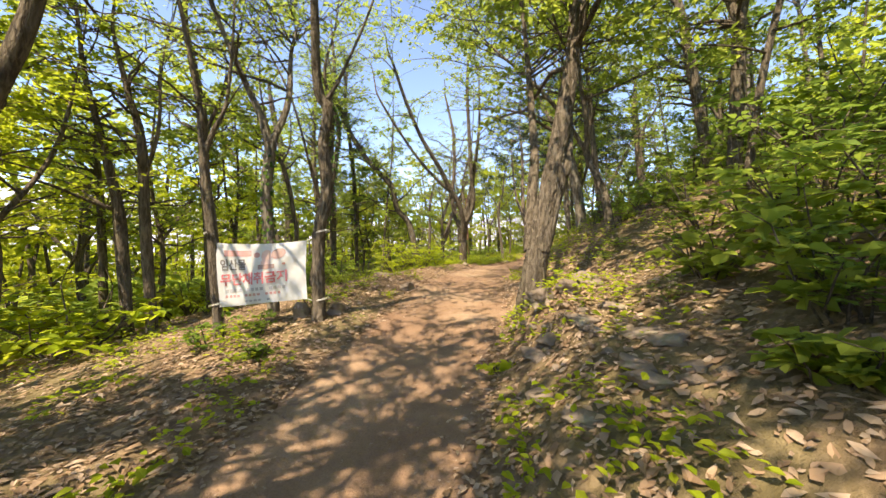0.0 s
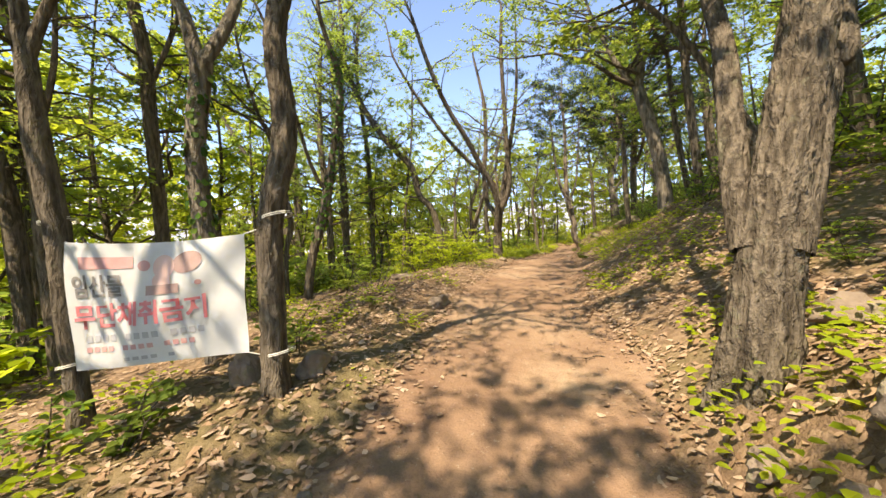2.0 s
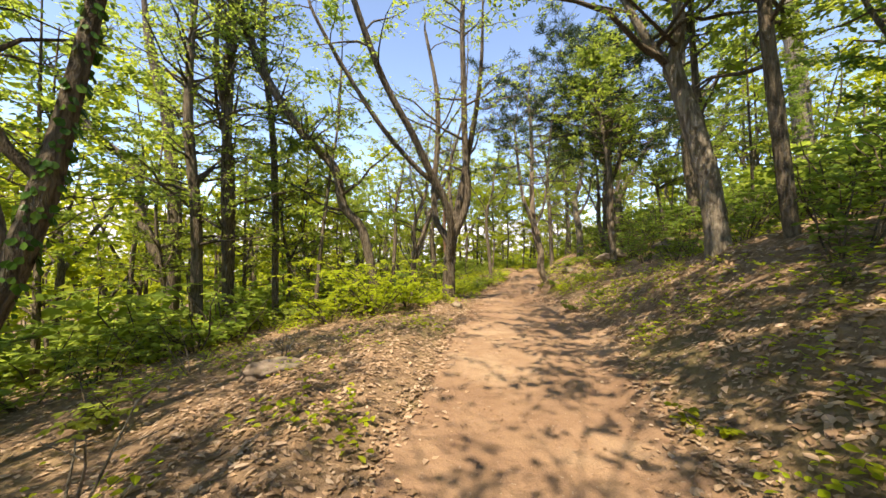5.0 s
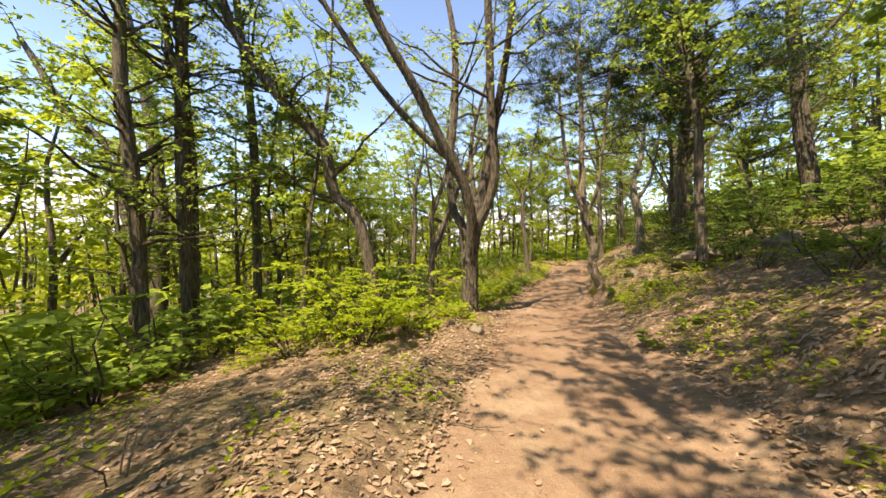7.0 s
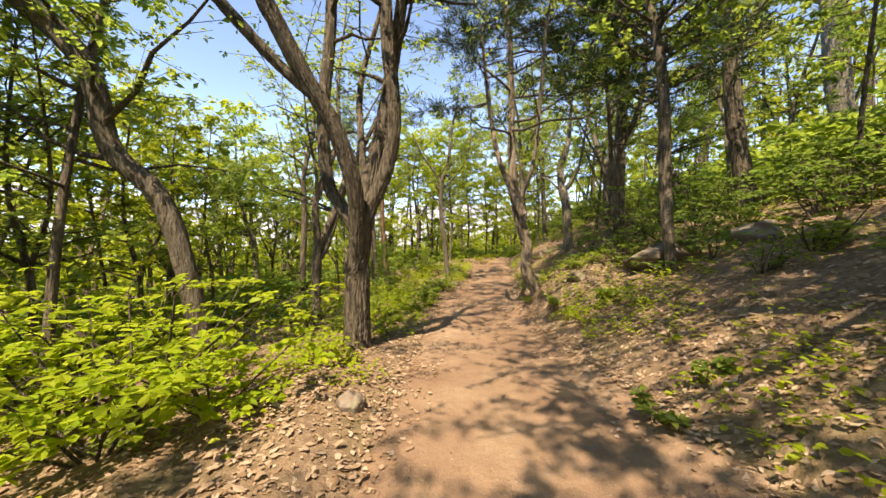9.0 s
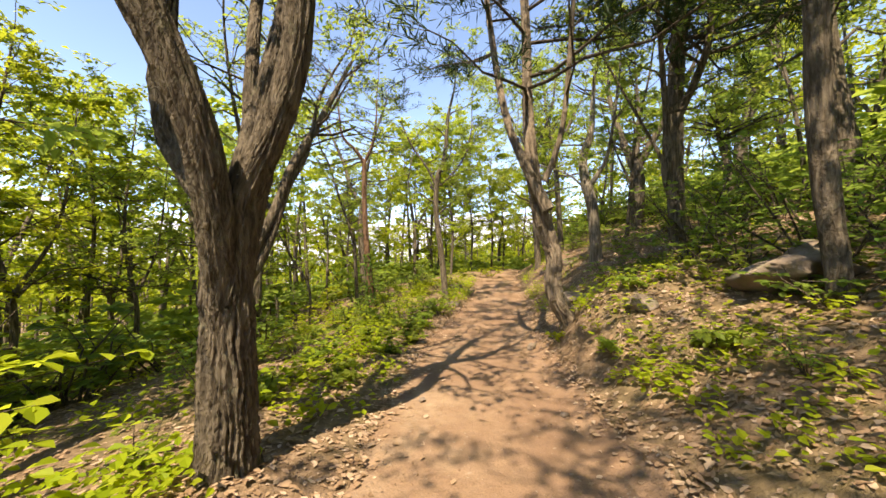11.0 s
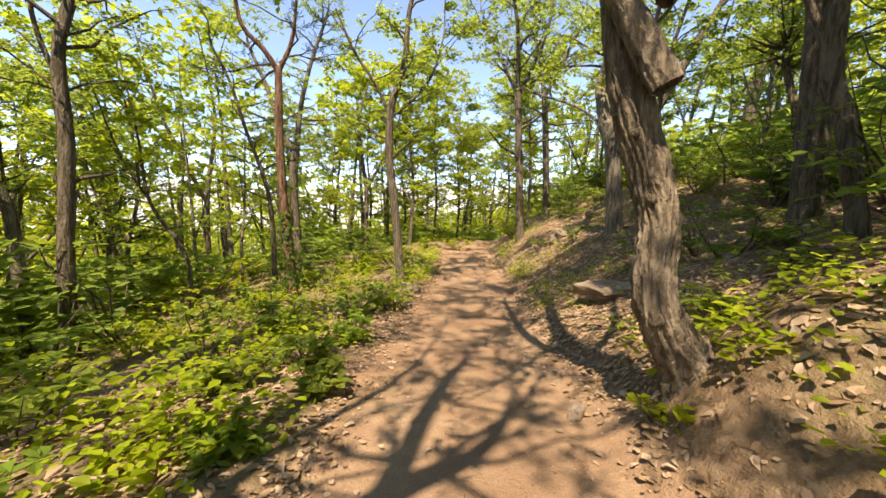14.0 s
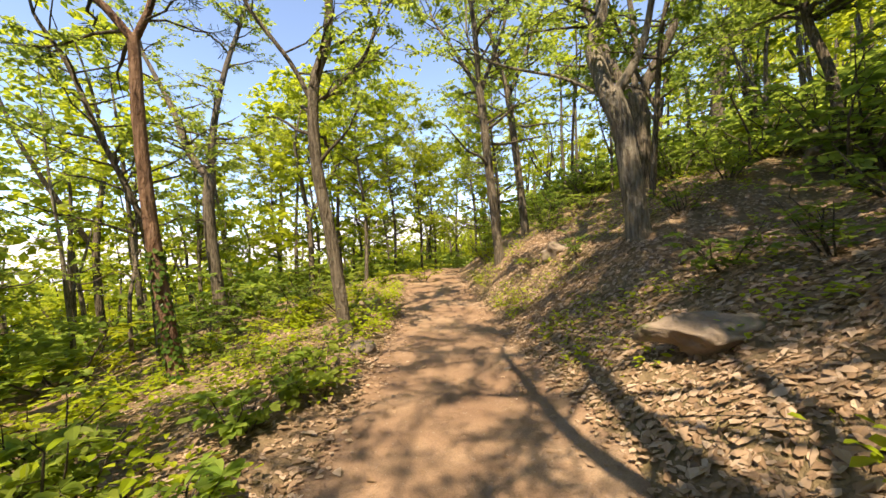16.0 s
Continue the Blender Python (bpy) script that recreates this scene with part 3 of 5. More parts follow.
stand((-7.07, 15.68), 31, [[(-0.0, -0.2, 0.164), (-0.06, 3.15, 0.147), (-0.26, 5.75, 0.13), (-0.19, 8.07, 0.082), (-0.06, 9.77, 0.066)]],
      "straight oak below the path", tuft=9)
stand((-6.80, 16.50), 28, [[(-0.0, -0.2, 0.124), (-0.09, 4.99, 0.142), (0.03, 8.59, 0.125), (0.14, 10.44, 0.108), (0.06, 11.86, 0.072)], [(-0.09, 5.88, 0.071), (-0.33, 7.62, 0.062), (-0.26, 10.31, 0.044)]],
      "tall straight forked oak below the path", height=12, tuft=9)
stand((-6.24, 18.16), 23, [[(0.0, -0.2, 0.122), (-0.1, 5.42, 0.122), (-0.48, 9.45, 0.101), (-0.29, 11.95, 0.071)]],
      "tall slim oak below the path", height=12, tuft=9)
stand((-2.84, 17.91), 13, [[(0.0, -0.2, 0.166), (-0.51, 2.3, 0.164), (-1.14, 3.17, 0.161), (-1.41, 4.32, 0.16), (-2.4, 5.39, 0.141), (-3.27, 6.68, 0.137), (-3.87, 8.08, 0.135), (-4.22, 9.35, 0.08)]],
      "bowed dark oak arching over the slope", sides=12, height=10, tuft=12, branches=60, reach=2.2, start=3)
stand((-0.64, 17.50), 0, [[(0.0, -0.3, 0.25), (0.0, 0.1, 0.215), (0.0, 0.7, 0.195), (0.01, 1.15, 0.18), (0.03, 1.5, 0.165)], [(0.0, 1.1, 0.13), (0.02, 1.55, 0.125), (0.03, 1.95, 0.12), (0.0, 2.35, 0.118), (-0.2, 3.0, 0.115), (-0.55, 3.62, 0.11), (-1.1, 4.7, 0.1), (-1.8, 5.9, 0.09), (-2.4, 7.4, 0.08), (-2.8, 8.7, 0.06)], [(0.02, 1.25, 0.155), (0.06, 1.6, 0.16), (0.09, 1.85, 0.15), (0.2, 2.1, 0.125), (0.35, 2.4, 0.115), (0.5, 2.9, 0.11), (0.54, 3.5, 0.105), (0.45, 4.4, 0.1), (0.38, 6.1, 0.09), (0.3, 8.3, 0.075), (0.35, 9.8, 0.05)], [(0.05, 1.6, 0.12), (-0.08, 1.85, 0.115), (-0.25, 2.1, 0.105), (-0.42, 2.45, 0.1), (-0.5, 3.4, 0.095), (-0.4, 4.9, 0.09), (-0.45, 6.6, 0.075), (-0.8, 8.4, 0.05)], [(0.13, 2.0, 0.07), (0.1, 2.5, 0.062), (0.04, 3.0, 0.056), (0.0, 4.2, 0.05), (0.12, 6.0, 0.03)], [(-0.52, 3.55, 0.075), (-1.15, 4.1, 0.08), (-2.05, 5.1, 0.075), (-3.0, 6.5, 0.06), (-3.8, 7.9, 0.045)]],
      "five-stemmed oak with deeply furrowed bark at the path edge", sides=132, rough=0.08, furrow=(24, 13, 0.2), height=11, branches=58, start=3.8, flare=0.2, tuft=8, size=0.12, reach=2.3, leans=(0, -0.32, -0.05, 0.1, 0.35, -0.3))
stand((3.54, 12.21), -47, [[(0.0, -0.2, 0.206), (-0.16, 1.11, 0.189), (-0.35, 2.01, 0.182), (-0.59, 2.84, 0.168), (-0.7, 3.25, 0.164)], [(-0.69, 3.21, 0.1), (-0.94, 3.58, 0.089), (-1.25, 4.28, 0.07), (-1.53, 5.25, 0.04)], [(-0.69, 3.21, 0.128), (-0.56, 3.88, 0.105), (-0.65, 4.92, 0.064), (-0.48, 5.5, 0.028)]],
      "leaning grey oak with a smooth pale trunk", skin=PALE_BARK, sides=18, rough=0.05, lead=False, branches=90, reach=3.5, tuft=18, start=3.2)
stand((-11.26, 20.25), 45, [[(-0.0, -0.2, 0.325), (0.14, 4.2, 0.287), (0.09, 5.91, 0.266), (-0.13, 8.67, 0.224), (-0.48, 10.39, 0.201), (-0.73, 11.71, 0.161), (-0.9, 13.2, 0.08)], [(-0.07, 2.87, 0.247), (-0.51, 4.01, 0.222), (-0.83, 5.28, 0.199), (-0.94, 6.88, 0.179), (-2.09, 8.03, 0.151), (-2.83, 9.59, 0.111), (-3.22, 10.37, 0.077)]],
      "forked dark oak with crooked stems", height=9, tuft=11)
stand((-6.94, 16.76), 41, [[(0.0, -0.2, 0.154), (0.02, 3.86, 0.154), (-0.08, 5.62, 0.151), (-0.12, 7.09, 0.138), (-0.07, 8.09, 0.113), (-0.11, 9.17, 0.056)], [(-0.04, 5.25, 0.063), (-0.34, 6.54, 0.049), (-0.42, 7.72, 0.037)]],
      "straight dark oak with a side limb", height=9, tuft=9)
stand((4.54, 17.63), -40, [[(0.0, -0.2, 0.105), (-0.15, 1.43, 0.115), (-0.19, 2.85, 0.105), (-0.33, 4.01, 0.086), (-0.52, 4.82, 0.068), (-0.62, 5.61, 0.039)]],
      "slim grey tree on the bank", height=8)
stand((9.69, 21.02), -48, [[(-0.0, -0.2, 0.269), (-0.36, 2.17, 0.257), (-0.54, 4.28, 0.226), (-0.72, 6.24, 0.194), (-0.63, 7.76, 0.096)], [(-0.51, 3.79, 0.113), (-0.08, 5.06, 0.078), (0.47, 5.74, 0.052)]],
      "dark oak high on the bank")
stand((6.08, 21.44), -34, [[(0.0, -0.2, 0.174), (-0.04, 2.53, 0.173), (0.05, 4.83, 0.155), (0.07, 7.1, 0.108), (0.12, 8.28, 0.061)], [(-0.0, 2.68, 0.094), (0.48, 4.01, 0.076), (0.5, 5.79, 0.053)]],
      "dark pine with a forked stem", needles=True, leaf=NEEDLE, size=0.19, tuft=80, branches=85, reach=2.5, name="pine_tree", start=3.2)
stand((-2.01, 21.00), 33, [[(-0.0, -0.2, 0.136), (0.02, 1.33, 0.126), (0.09, 2.06, 0.133)], [(0.06, 1.97, 0.099), (0.0, 2.77, 0.09), (0.16, 3.3, 0.092), (0.4, 3.94, 0.08), (0.57, 4.57, 0.068), (0.68, 5.19, 0.034)], [(0.03, 2.9, 0.052), (-0.01, 3.51, 0.041), (-0.04, 3.99, 0.025)], [(0.11, 1.87, 0.1), (0.21, 2.07, 0.095), (0.5, 2.7, 0.09), (0.8, 3.5, 0.086), (1.22, 4.24, 0.074), (1.57, 4.93, 0.061), (1.93, 5.66, 0.032)], [(0.11, 1.53, 0.087), (0.29, 1.87, 0.089), (0.48, 2.35, 0.084), (0.73, 3.14, 0.078), (1.07, 3.77, 0.051), (1.44, 4.45, 0.03)]],
      "double-stemmed oak with wide crooked limbs", sides=14, rough=0.06, height=9, tuft=8)
stand((-3.33, 24.86), 32, [[(0.0, -0.2, 0.145), (0.02, 1.46, 0.123), (0.11, 3.33, 0.112), (0.1, 4.69, 0.091), (0.42, 6.12, 0.075), (0.5, 6.86, 0.037)], [(0.11, 4.06, 0.046), (-0.13, 4.97, 0.035), (-0.19, 5.87, 0.026)]],
      "slim dark oak among undergrowth", tuft=11, branches=44)
stand((-5.60, 27.19), 35, [[(0.0, -0.2, 0.138), (-0.08, 1.91, 0.134), (-0.16, 3.13, 0.119), (-0.38, 3.71, 0.081), (-0.66, 4.8, 0.044)]],
      "crooked pale tree on the lower slope", skin=PALE_BARK, height=6, branches=30)
stand((-0.45, 27.10), 11, [[(0.0, -0.2, 0.129), (-0.18, 1.91, 0.114), (-0.26, 3.58, 0.1), (-0.26, 5.08, 0.087)], [(-0.26, 5.03, 0.077), (-0.55, 5.44, 0.064), (-0.95, 5.84, 0.051), (-1.06, 6.58, 0.035)], [(-0.26, 5.03, 0.066), (0.01, 5.66, 0.05), (0.12, 6.53, 0.033)]],
      "red-barked pine with ivy round its foot", skin=RED_BARK, ivy=(0.0, 2.0, 420), needles=True, leaf=NEEDLE, size=0.15, tuft=26, branches=26, name="pine_tree", start=4.6)
stand((-1.16, 28.49), 20, [[(0.0, -0.2, 0.082), (-0.06, 1.93, 0.071), (-0.2, 2.95, 0.06), (-0.61, 4.2, 0.048), (-0.95, 5.36, 0.042), (-1.29, 6.07, 0.027)]],
      "thin leaning tree below the path", branches=34)
stand((-1.38, 33.53), 14, [[(-0.0, -0.2, 0.213), (-0.2, 3.24, 0.193), (-0.09, 4.74, 0.194)], [(-0.13, 4.56, 0.15), (-0.61, 5.49, 0.129), (-1.01, 6.98, 0.101), (-1.69, 8.83, 0.065)], [(-0.07, 4.56, 0.141), (0.08, 6.25, 0.116), (0.49, 8.11, 0.091), (1.07, 9.89, 0.065)]],
      "forked dark tree on the lower slope", height=11)
stand((2.02, 26.80), -6, [[(0.0, -0.2, 0.125), (-0.15, 1.51, 0.116), (-0.32, 2.96, 0.108), (-0.27, 4.12, 0.095), (-0.01, 4.94, 0.083), (0.1, 6.18, 0.064), (0.31, 7.08, 0.041)], [(-0.27, 3.72, 0.048), (-0.6, 4.45, 0.041), (-1.11, 5.19, 0.034), (-1.49, 6.02, 0.022)], [(-0.14, 3.9, 0.036), (0.57, 4.74, 0.036), (0.91, 5.8, 0.024)]],
      "slim crooked oak at the path edge", sides=14, rough=0.05, branches=40)
PINE_FOOT = (3.17, 20.15)
PINE_STEM = [(0.16, -0.45, 0.27), (0.06, 0.0, 0.205), (-0.08, 0.2, 0.165), (-0.2, 0.42, 0.145), (-0.22, 0.65, 0.138), (-0.18, 0.95, 0.136), (-0.25, 1.3, 0.142), (-0.35, 1.65, 0.138), (-0.42, 2.0, 0.13), (-0.48, 2.7, 0.112), (-0.5, 3.7, 0.092), (-0.47, 5.0, 0.08), (-0.5, 6.3, 0.065)]
old_pine = stand(PINE_FOOT, 0, [PINE_STEM, [(-0.34, 1.75, 0.105), (-0.48, 2.1, 0.095), (-0.66, 2.6, 0.082), (-0.85, 3.3, 0.066), (-0.95, 4.4, 0.062), (-1.0, 5.9, 0.05)], [(-0.4, 2.2, 0.055), (-0.24, 2.6, 0.048), (-0.1, 3.4, 0.042), (0.0, 5.8, 0.034)]],
      "old knotted pine with plated bark and roots in the bank", sides=96, rough=0.12, furrow=(15, 9, 0.17), flare=0.45, height=9.5, skin=PLATE_BARK, needles=True, leaf=NEEDLE, size=0.19, tuft=60, branches=80, reach=2.8, name="pine_tree", start=3.2, leans=(0.11, 0.3, -0.1))
stand((6.40, 25.00), -48, [[(-0.0, -0.2, 0.198), (-0.12, 1.47, 0.187), (-0.28, 2.21, 0.198)], [(-0.31, 2.13, 0.163), (-0.52, 3.18, 0.156), (-0.4, 3.78, 0.136), (-0.36, 4.31, 0.118), (-0.25, 5.07, 0.063)], [(-0.23, 2.22, 0.108), (0.02, 2.59, 0.079), (0.27, 3.21, 0.06), (0.46, 3.99, 0.038)], [(-0.4, 2.24, 0.045), (-0.99, 2.75, 0.033), (-1.53, 3.28, 0.02)]],
      "pale forked oak on the bank", skin=PALE_BARK, sides=14, rough=0.06)
stand((6.35, 29.58), -26, [[(0.0, -0.2, 0.159), (-0.17, 3.01, 0.138), (-0.28, 4.8, 0.127)], [(-0.28, 4.72, 0.073), (-0.89, 6.07, 0.063), (-1.59, 7.52, 0.045)], [(-0.28, 4.72, 0.091), (-0.34, 6.55, 0.072), (-0.68, 8.11, 0.045)], [(-0.24, 4.71, 0.073), (0.54, 6.64, 0.053), (0.72, 7.97, 0.035)]],
      "slim dark oak with fanned limbs", height=10)
stand((7.89, 30.65), -30, [[(0.0, -0.2, 0.158), (-0.17, 2.82, 0.135), (-0.32, 4.84, 0.123)], [(-0.32, 4.74, 0.082), (-0.71, 6.65, 0.071), (-0.89, 8.41, 0.05)], [(-0.26, 4.54, 0.082), (0.48, 6.32, 0.07), (1.05, 7.77, 0.039)]],
      "slim dark oak with forked limbs", height=10)
stand((9.73, 27.86), -41, [[(0.0, -0.2, 0.279), (0.01, 2.0, 0.277), (-0.11, 2.56, 0.258)], [(-0.1, 2.28, 0.185), (-0.59, 3.71, 0.149), (-1.06, 5.42, 0.113), (-1.27, 7.08, 0.075)], [(-0.03, 2.28, 0.184), (0.62, 3.52, 0.142), (1.31, 4.9, 0.103), (1.82, 5.9, 0.066)], [(-0.07, 2.37, 0.111), (0.05, 4.13, 0.091), (-0.08, 6.07, 0.054)]],
      "dark oak with a wide fork up the slope", height=9)
stand((17.62, 30.99), -57, [[(-0.0, -0.2, 0.282), (-0.02, 2.78, 0.282), (0.45, 5.17, 0.23), (0.87, 6.57, 0.181), (1.03, 8.28, 0.09)]],
      "oak high on the slope")
stand((10.20, 24.30), -67, [[(0.0, -0.2, 0.087), (-0.05, 1.29, 0.087), (-0.31, 2.48, 0.08), (-0.35, 3.21, 0.06)]],
      "thin crooked tree on the slope", branches=30)
stand((5.64, 20.71), -68, [[(-0.0, -0.2, 0.096), (-0.19, 1.0, 0.094), (-0.33, 1.57, 0.096), (-0.33, 2.14, 0.09), (-0.34, 2.71, 0.064)], [(-0.33, 1.67, 0.05), (-0.52, 2.23, 0.036), (-0.66, 2.7, 0.021)]],
      "thick dark oak on the bank", sides=16, rough=0.07)
stand((5.35, 7.93), -34, [[(-0.0, -0.2, 0.153), (0.07, 1.92, 0.152), (0.12, 3.29, 0.151)], [(0.12, 3.23, 0.105), (-0.1, 4.09, 0.089), (-0.23, 5.1, 0.048)], [(0.12, 3.23, 0.105), (0.26, 4.27, 0.08), (0.39, 4.99, 0.04)]],
      "forked dark oak up the slope")
stand((7.20, 11.50), -32, [[(-0.0, -0.2, 0.171), (-0.58, 4.09, 0.177), (-0.94, 6.35, 0.126), (-1.16, 7.71, 0.064)]],
      "dark oak far up the slope")
# the long second limb is added over the path, to throw shade on it
stand((2.86, 7.75), -51, [[(-0.0, -0.2, 0.11), (-0.17, 0.64, 0.104), (-0.35, 1.16, 0.097), (-0.59, 1.67, 0.085), (-0.59, 2.3, 0.063), (-0.63, 2.89, 0.029)], [(-0.59, 1.7, 0.06), (-1.1, 2.7, 0.055), (-1.9, 3.8, 0.048), (-2.7, 4.7, 0.036), (-3.3, 5.5, 0.024), (-3.6, 6.4, 0.012)]],
      "leaning dark oak up the bank", height=9, reach=2.6, branches=100, tuft=22, start=2.8)
stand((18.15, 24.73), -44, [[(-0.0, -0.2, 0.454), (-0.42, 5.14, 0.477), (-0.93, 11.28, 0.401), (-1.06, 14.02, 0.201)]],
      "grey straight oak up the slope", skin=PALE_BARK)
stand((3.87, 11.37), -36, [[(0.0, -0.2, 0.097), (-0.15, 1.37, 0.109), (-0.29, 2.93, 0.099), (-0.39, 4.51, 0.078), (-0.44, 5.31, 0.039)]],
      "slim dark oak up the slope")
stand((-7.01, 6.53), 47, [[(-0.0, -0.2, 0.114), (-0.08, 2.03, 0.124), (-0.15, 2.81, 0.101), (-0.34, 3.9, 0.077), (-0.57, 4.5, 0.054), (-1.2, 5.05, 0.03)]],
      "slim oak on the lower slope", branches=44, tuft=5)
stand((-6.36, 6.41), 45, [[(-0.0, -0.2, 0.111), (-0.08, 2.13, 0.11), (-0.12, 3.77, 0.088), (-0.27, 4.5, 0.065), (-0.49, 5.71, 0.037)], [(-0.11, 2.9, 0.049), (0.14, 3.93, 0.039), (0.34, 4.99, 0.023)]],
      "slim forked oak on the lower slope", branches=44, tuft=5)
stand((-9.41, 8.14), 49, [[(0.0, -0.2, 0.115), (-0.01, 2.82, 0.1), (-0.09, 4.95, 0.064)]],
      "thin oak on the lower slope", branches=34, tuft=6)
# bright trees in the light where the path goes on
for bx, by, bh in ((3.2, 34.5, 8.5), (5.0, 38.0, 9.0), (3.6, 41.0, 8.0), (8.6, 43.0, 8.0), (7.0, 40.5, 9.5), (9.6, 38.6, 9.0), (11.5, 41.5, 9.5), (1.4, 38.0, 9.0), (-0.6, 41.0, 9.0), (5.8, 45.0, 9.5), (9.0, 34.6, 7.5)):
    stand((bx, by), 30, [[(0, -0.2, 0.09), (0.15, bh * 0.3, 0.075), (-0.1, bh * 0.6, 0.05), (0.2, bh, 0.014)]],
          "young tree with bright yellow-green crown beyond the bend", leaf=FRESH_LEAF, height=bh, start=1.6, size=0.155, name="young_tree", sides=8, branches=75, reach=2.2)
# leafy trees of the lower slope
for n, (bx, by, bh) in enumerate(((-6.3, 18.9, 7.0), (-7.0, 22.4, 7.5), (-6.0, 24.2, 6.5), (-8.6, 20.6, 8.0), (-7.6, 25.2, 8.0), (-4.8, 29.4, 7.0), (-6.2, 31.0, 8.0), (-7.8, 11.0, 7.5),
                                 (-8.8, 13.6, 8.0), (-8.2, 8.4, 7.0), (-7.4, 4.6, 7.5), (-9.6, 17.6, 8.0), (-2.6, 36.0, 8.0), (-9.8, 6.0, 8.0), (-9.0, 28.0, 8.0))):
    k = bh / 8
    stand((bx, by), 40 * n, [[(0, -0.2, 0.085 * k), (0.2, bh * 0.25, 0.075 * k), (-0.1, bh * 0.55, 0.05 * k), (0.25, bh, 0.014)], [(0.15, bh * 0.3, 0.055 * k), (0.8, bh * 0.5, 0.04 * k), (1.1, bh * 0.85, 0.012)]],
          "slim tree in light green leaf on the lower slope", leaf=FRESH_LEAF if n % 3 == 1 else OAK_LEAF, height=bh, start=1.3, size=0.125, name="young_tree", sides=8, branches=60)
# trees added out of view behind the start, to shade the path and bank
for bx, by, bh in ((-5.2, -1.4, 8.0), (-4.2, -3.4, 8.5), (-2.4, -1.0, 8.5), (-2.6, 0.3, 8.0), (2.4, -3.2, 8.5), (1.15, -0.7, 8.0), (3.0, -0.6, 8.5)):
    stand((bx, by), 200, [[(0, -0.2, 0.1), (0.1, bh * 0.3, 0.09), (0.3, bh * 0.6, 0.06), (0.1, bh, 0.016)], [(0.1, bh * 0.3, 0.06), (-0.7, bh * 0.55, 0.05), (-1.2, bh * 0.85, 0.012)]],
          "slim oak beside the start of the path", height=bh, tuft=17 if bx > 0 else 14, branches=72 if bx > 0 else 56, reach=2.6 if bx > 0 else 2.4, start=3.2)
stand((-4.7, 2.55), 30, [[(0, -0.2, 0.13), (0.1, 1.4, 0.12), (0.35, 2.6, 0.11), (0.7, 3.6, 0.09), (0.95, 4.8, 0.07)]], "dark leaning oak close to the start", height=8, start=4.0, branches=34, tuft=4)

# Saplings and slim trees of the wood behind, one of each form, then copies


def slim(base, height, lean, fork, leaf, full, label, size, branches, tuft, skin=None, reach=1.5, start=0.24):
    r = 0.014 + height * R.uniform(0.0045, 0.0075)
    a = R.uniform(-lean, lean)
    wob = R.normal(size=4) * 0.14
    low = [(0, -0.3, r * 1.2), (a * 0.5 + wob[0], height * 0.22, r), (a * 1.2 + wob[1], height * 0.42, r * 0.8)]
    tip = [(a * 2 + wob[2], height * 0.65, r * 0.55), (a * 2.6 + wob[3], height, r * 0.15)]
    stems = [low + tip]
    if fork:
        b = low[2] if R.random() < 0.5 else low[1]
        sgn = R.choice([-1, 1])
        stems.append([(b[0], b[1], b[2] * 0.75), (b[0] + sgn * 0.45, b[1] + height * 0.16, r * 0.55), (b[0] + sgn * 0.8, b[1] + height * 0.42, r * 0.14)])
    return tree(base, R.uniform(0, 360), stems, label, height, branches, reach, 5, tuft, size, height * start, skin, leaf, 7, 0.0, None, False, "young_tree", full, 0.3)


def keep_off(x, y):
    """Whether a tree of the wood may stand here: clear of the path, and of the trees that are set out one by one."""
    c, w = trail(y)
    s = x - c
    if -6.5 < x < -1.5 and 1 < y < 14.5:
        return R.random() < 0.2 and s < -w - 3.5
    if -9 < x < 1 and 14.5 <= y < 26:
        return R.random() < 0.5 and s < -w - 2.8
    return s < -w - 2.2 or s > w + 2.6 or (y > 43 and abs(s) > 1.6)


def wood_plan():
    spots = []
    for y in np.arange(-14, 80, 2.9):
        for x in np.arange(-52, 56, 2.9):
            px, py = x + R.uniform(-1.2, 1.2), y + R.uniform(-1.2, 1.2)
            c, w = trail(py)
            d = abs(px - c)
            if not keep_off(px, py) or d > 50:
                continue
            if d > (24 if px < c else 13) and R.random() < 0.40 or py > 52 and R.random() < 0.3 or py < -1 and R.random() < 0.5:
                continue
            if d < 5 and R.random() < 0.35:
                continue
            if px > c and d < 13 and R.random() < 0.2:
                continue
            if min(math.hypot(px - a, py - b) for a, b in HERO) < 1.5:
                continue
            spots.append((px, py, d))
    return spots


NEAR_FORMS = [
    (8.5, 0.5, True, OAK_LEAF, "slender grey-brown oak with spring leaves", 0.14, 34, 13, None),
    (7.5, 0.9, False, OAK_LEAF, "thin leaning dark tree with light green leaves", 0.135, 30, 13, None),
    (9.5, 0.3, True, OAK_LEAF, "tall straight forked oak with fresh green crown", 0.14, 36, 13, None),
    (6.0, 0.8, True, FRESH_LEAF, "young tree with bright yellow-green leaves", 0.13, 32, 14, None),
    (8.0, 0.6, True, OAK_LEAF, "pale-barked slim tree with sparse leaves", 0.13, 28, 11, PALE_BARK),
    (5.0, 1.0, True, SHADE_LEAF, "low crooked understorey tree in green leaf", 0.13, 36, 16, None),
    (8.5, 0.6, True, SHADE_LEAF, "leafy dark-stemmed oak of the upper slope", 0.14, 40, 17, None),
]
spots = wood_plan()
near_made, far_forms, far_wood, far_green = {}, [], Soup(), Soup()
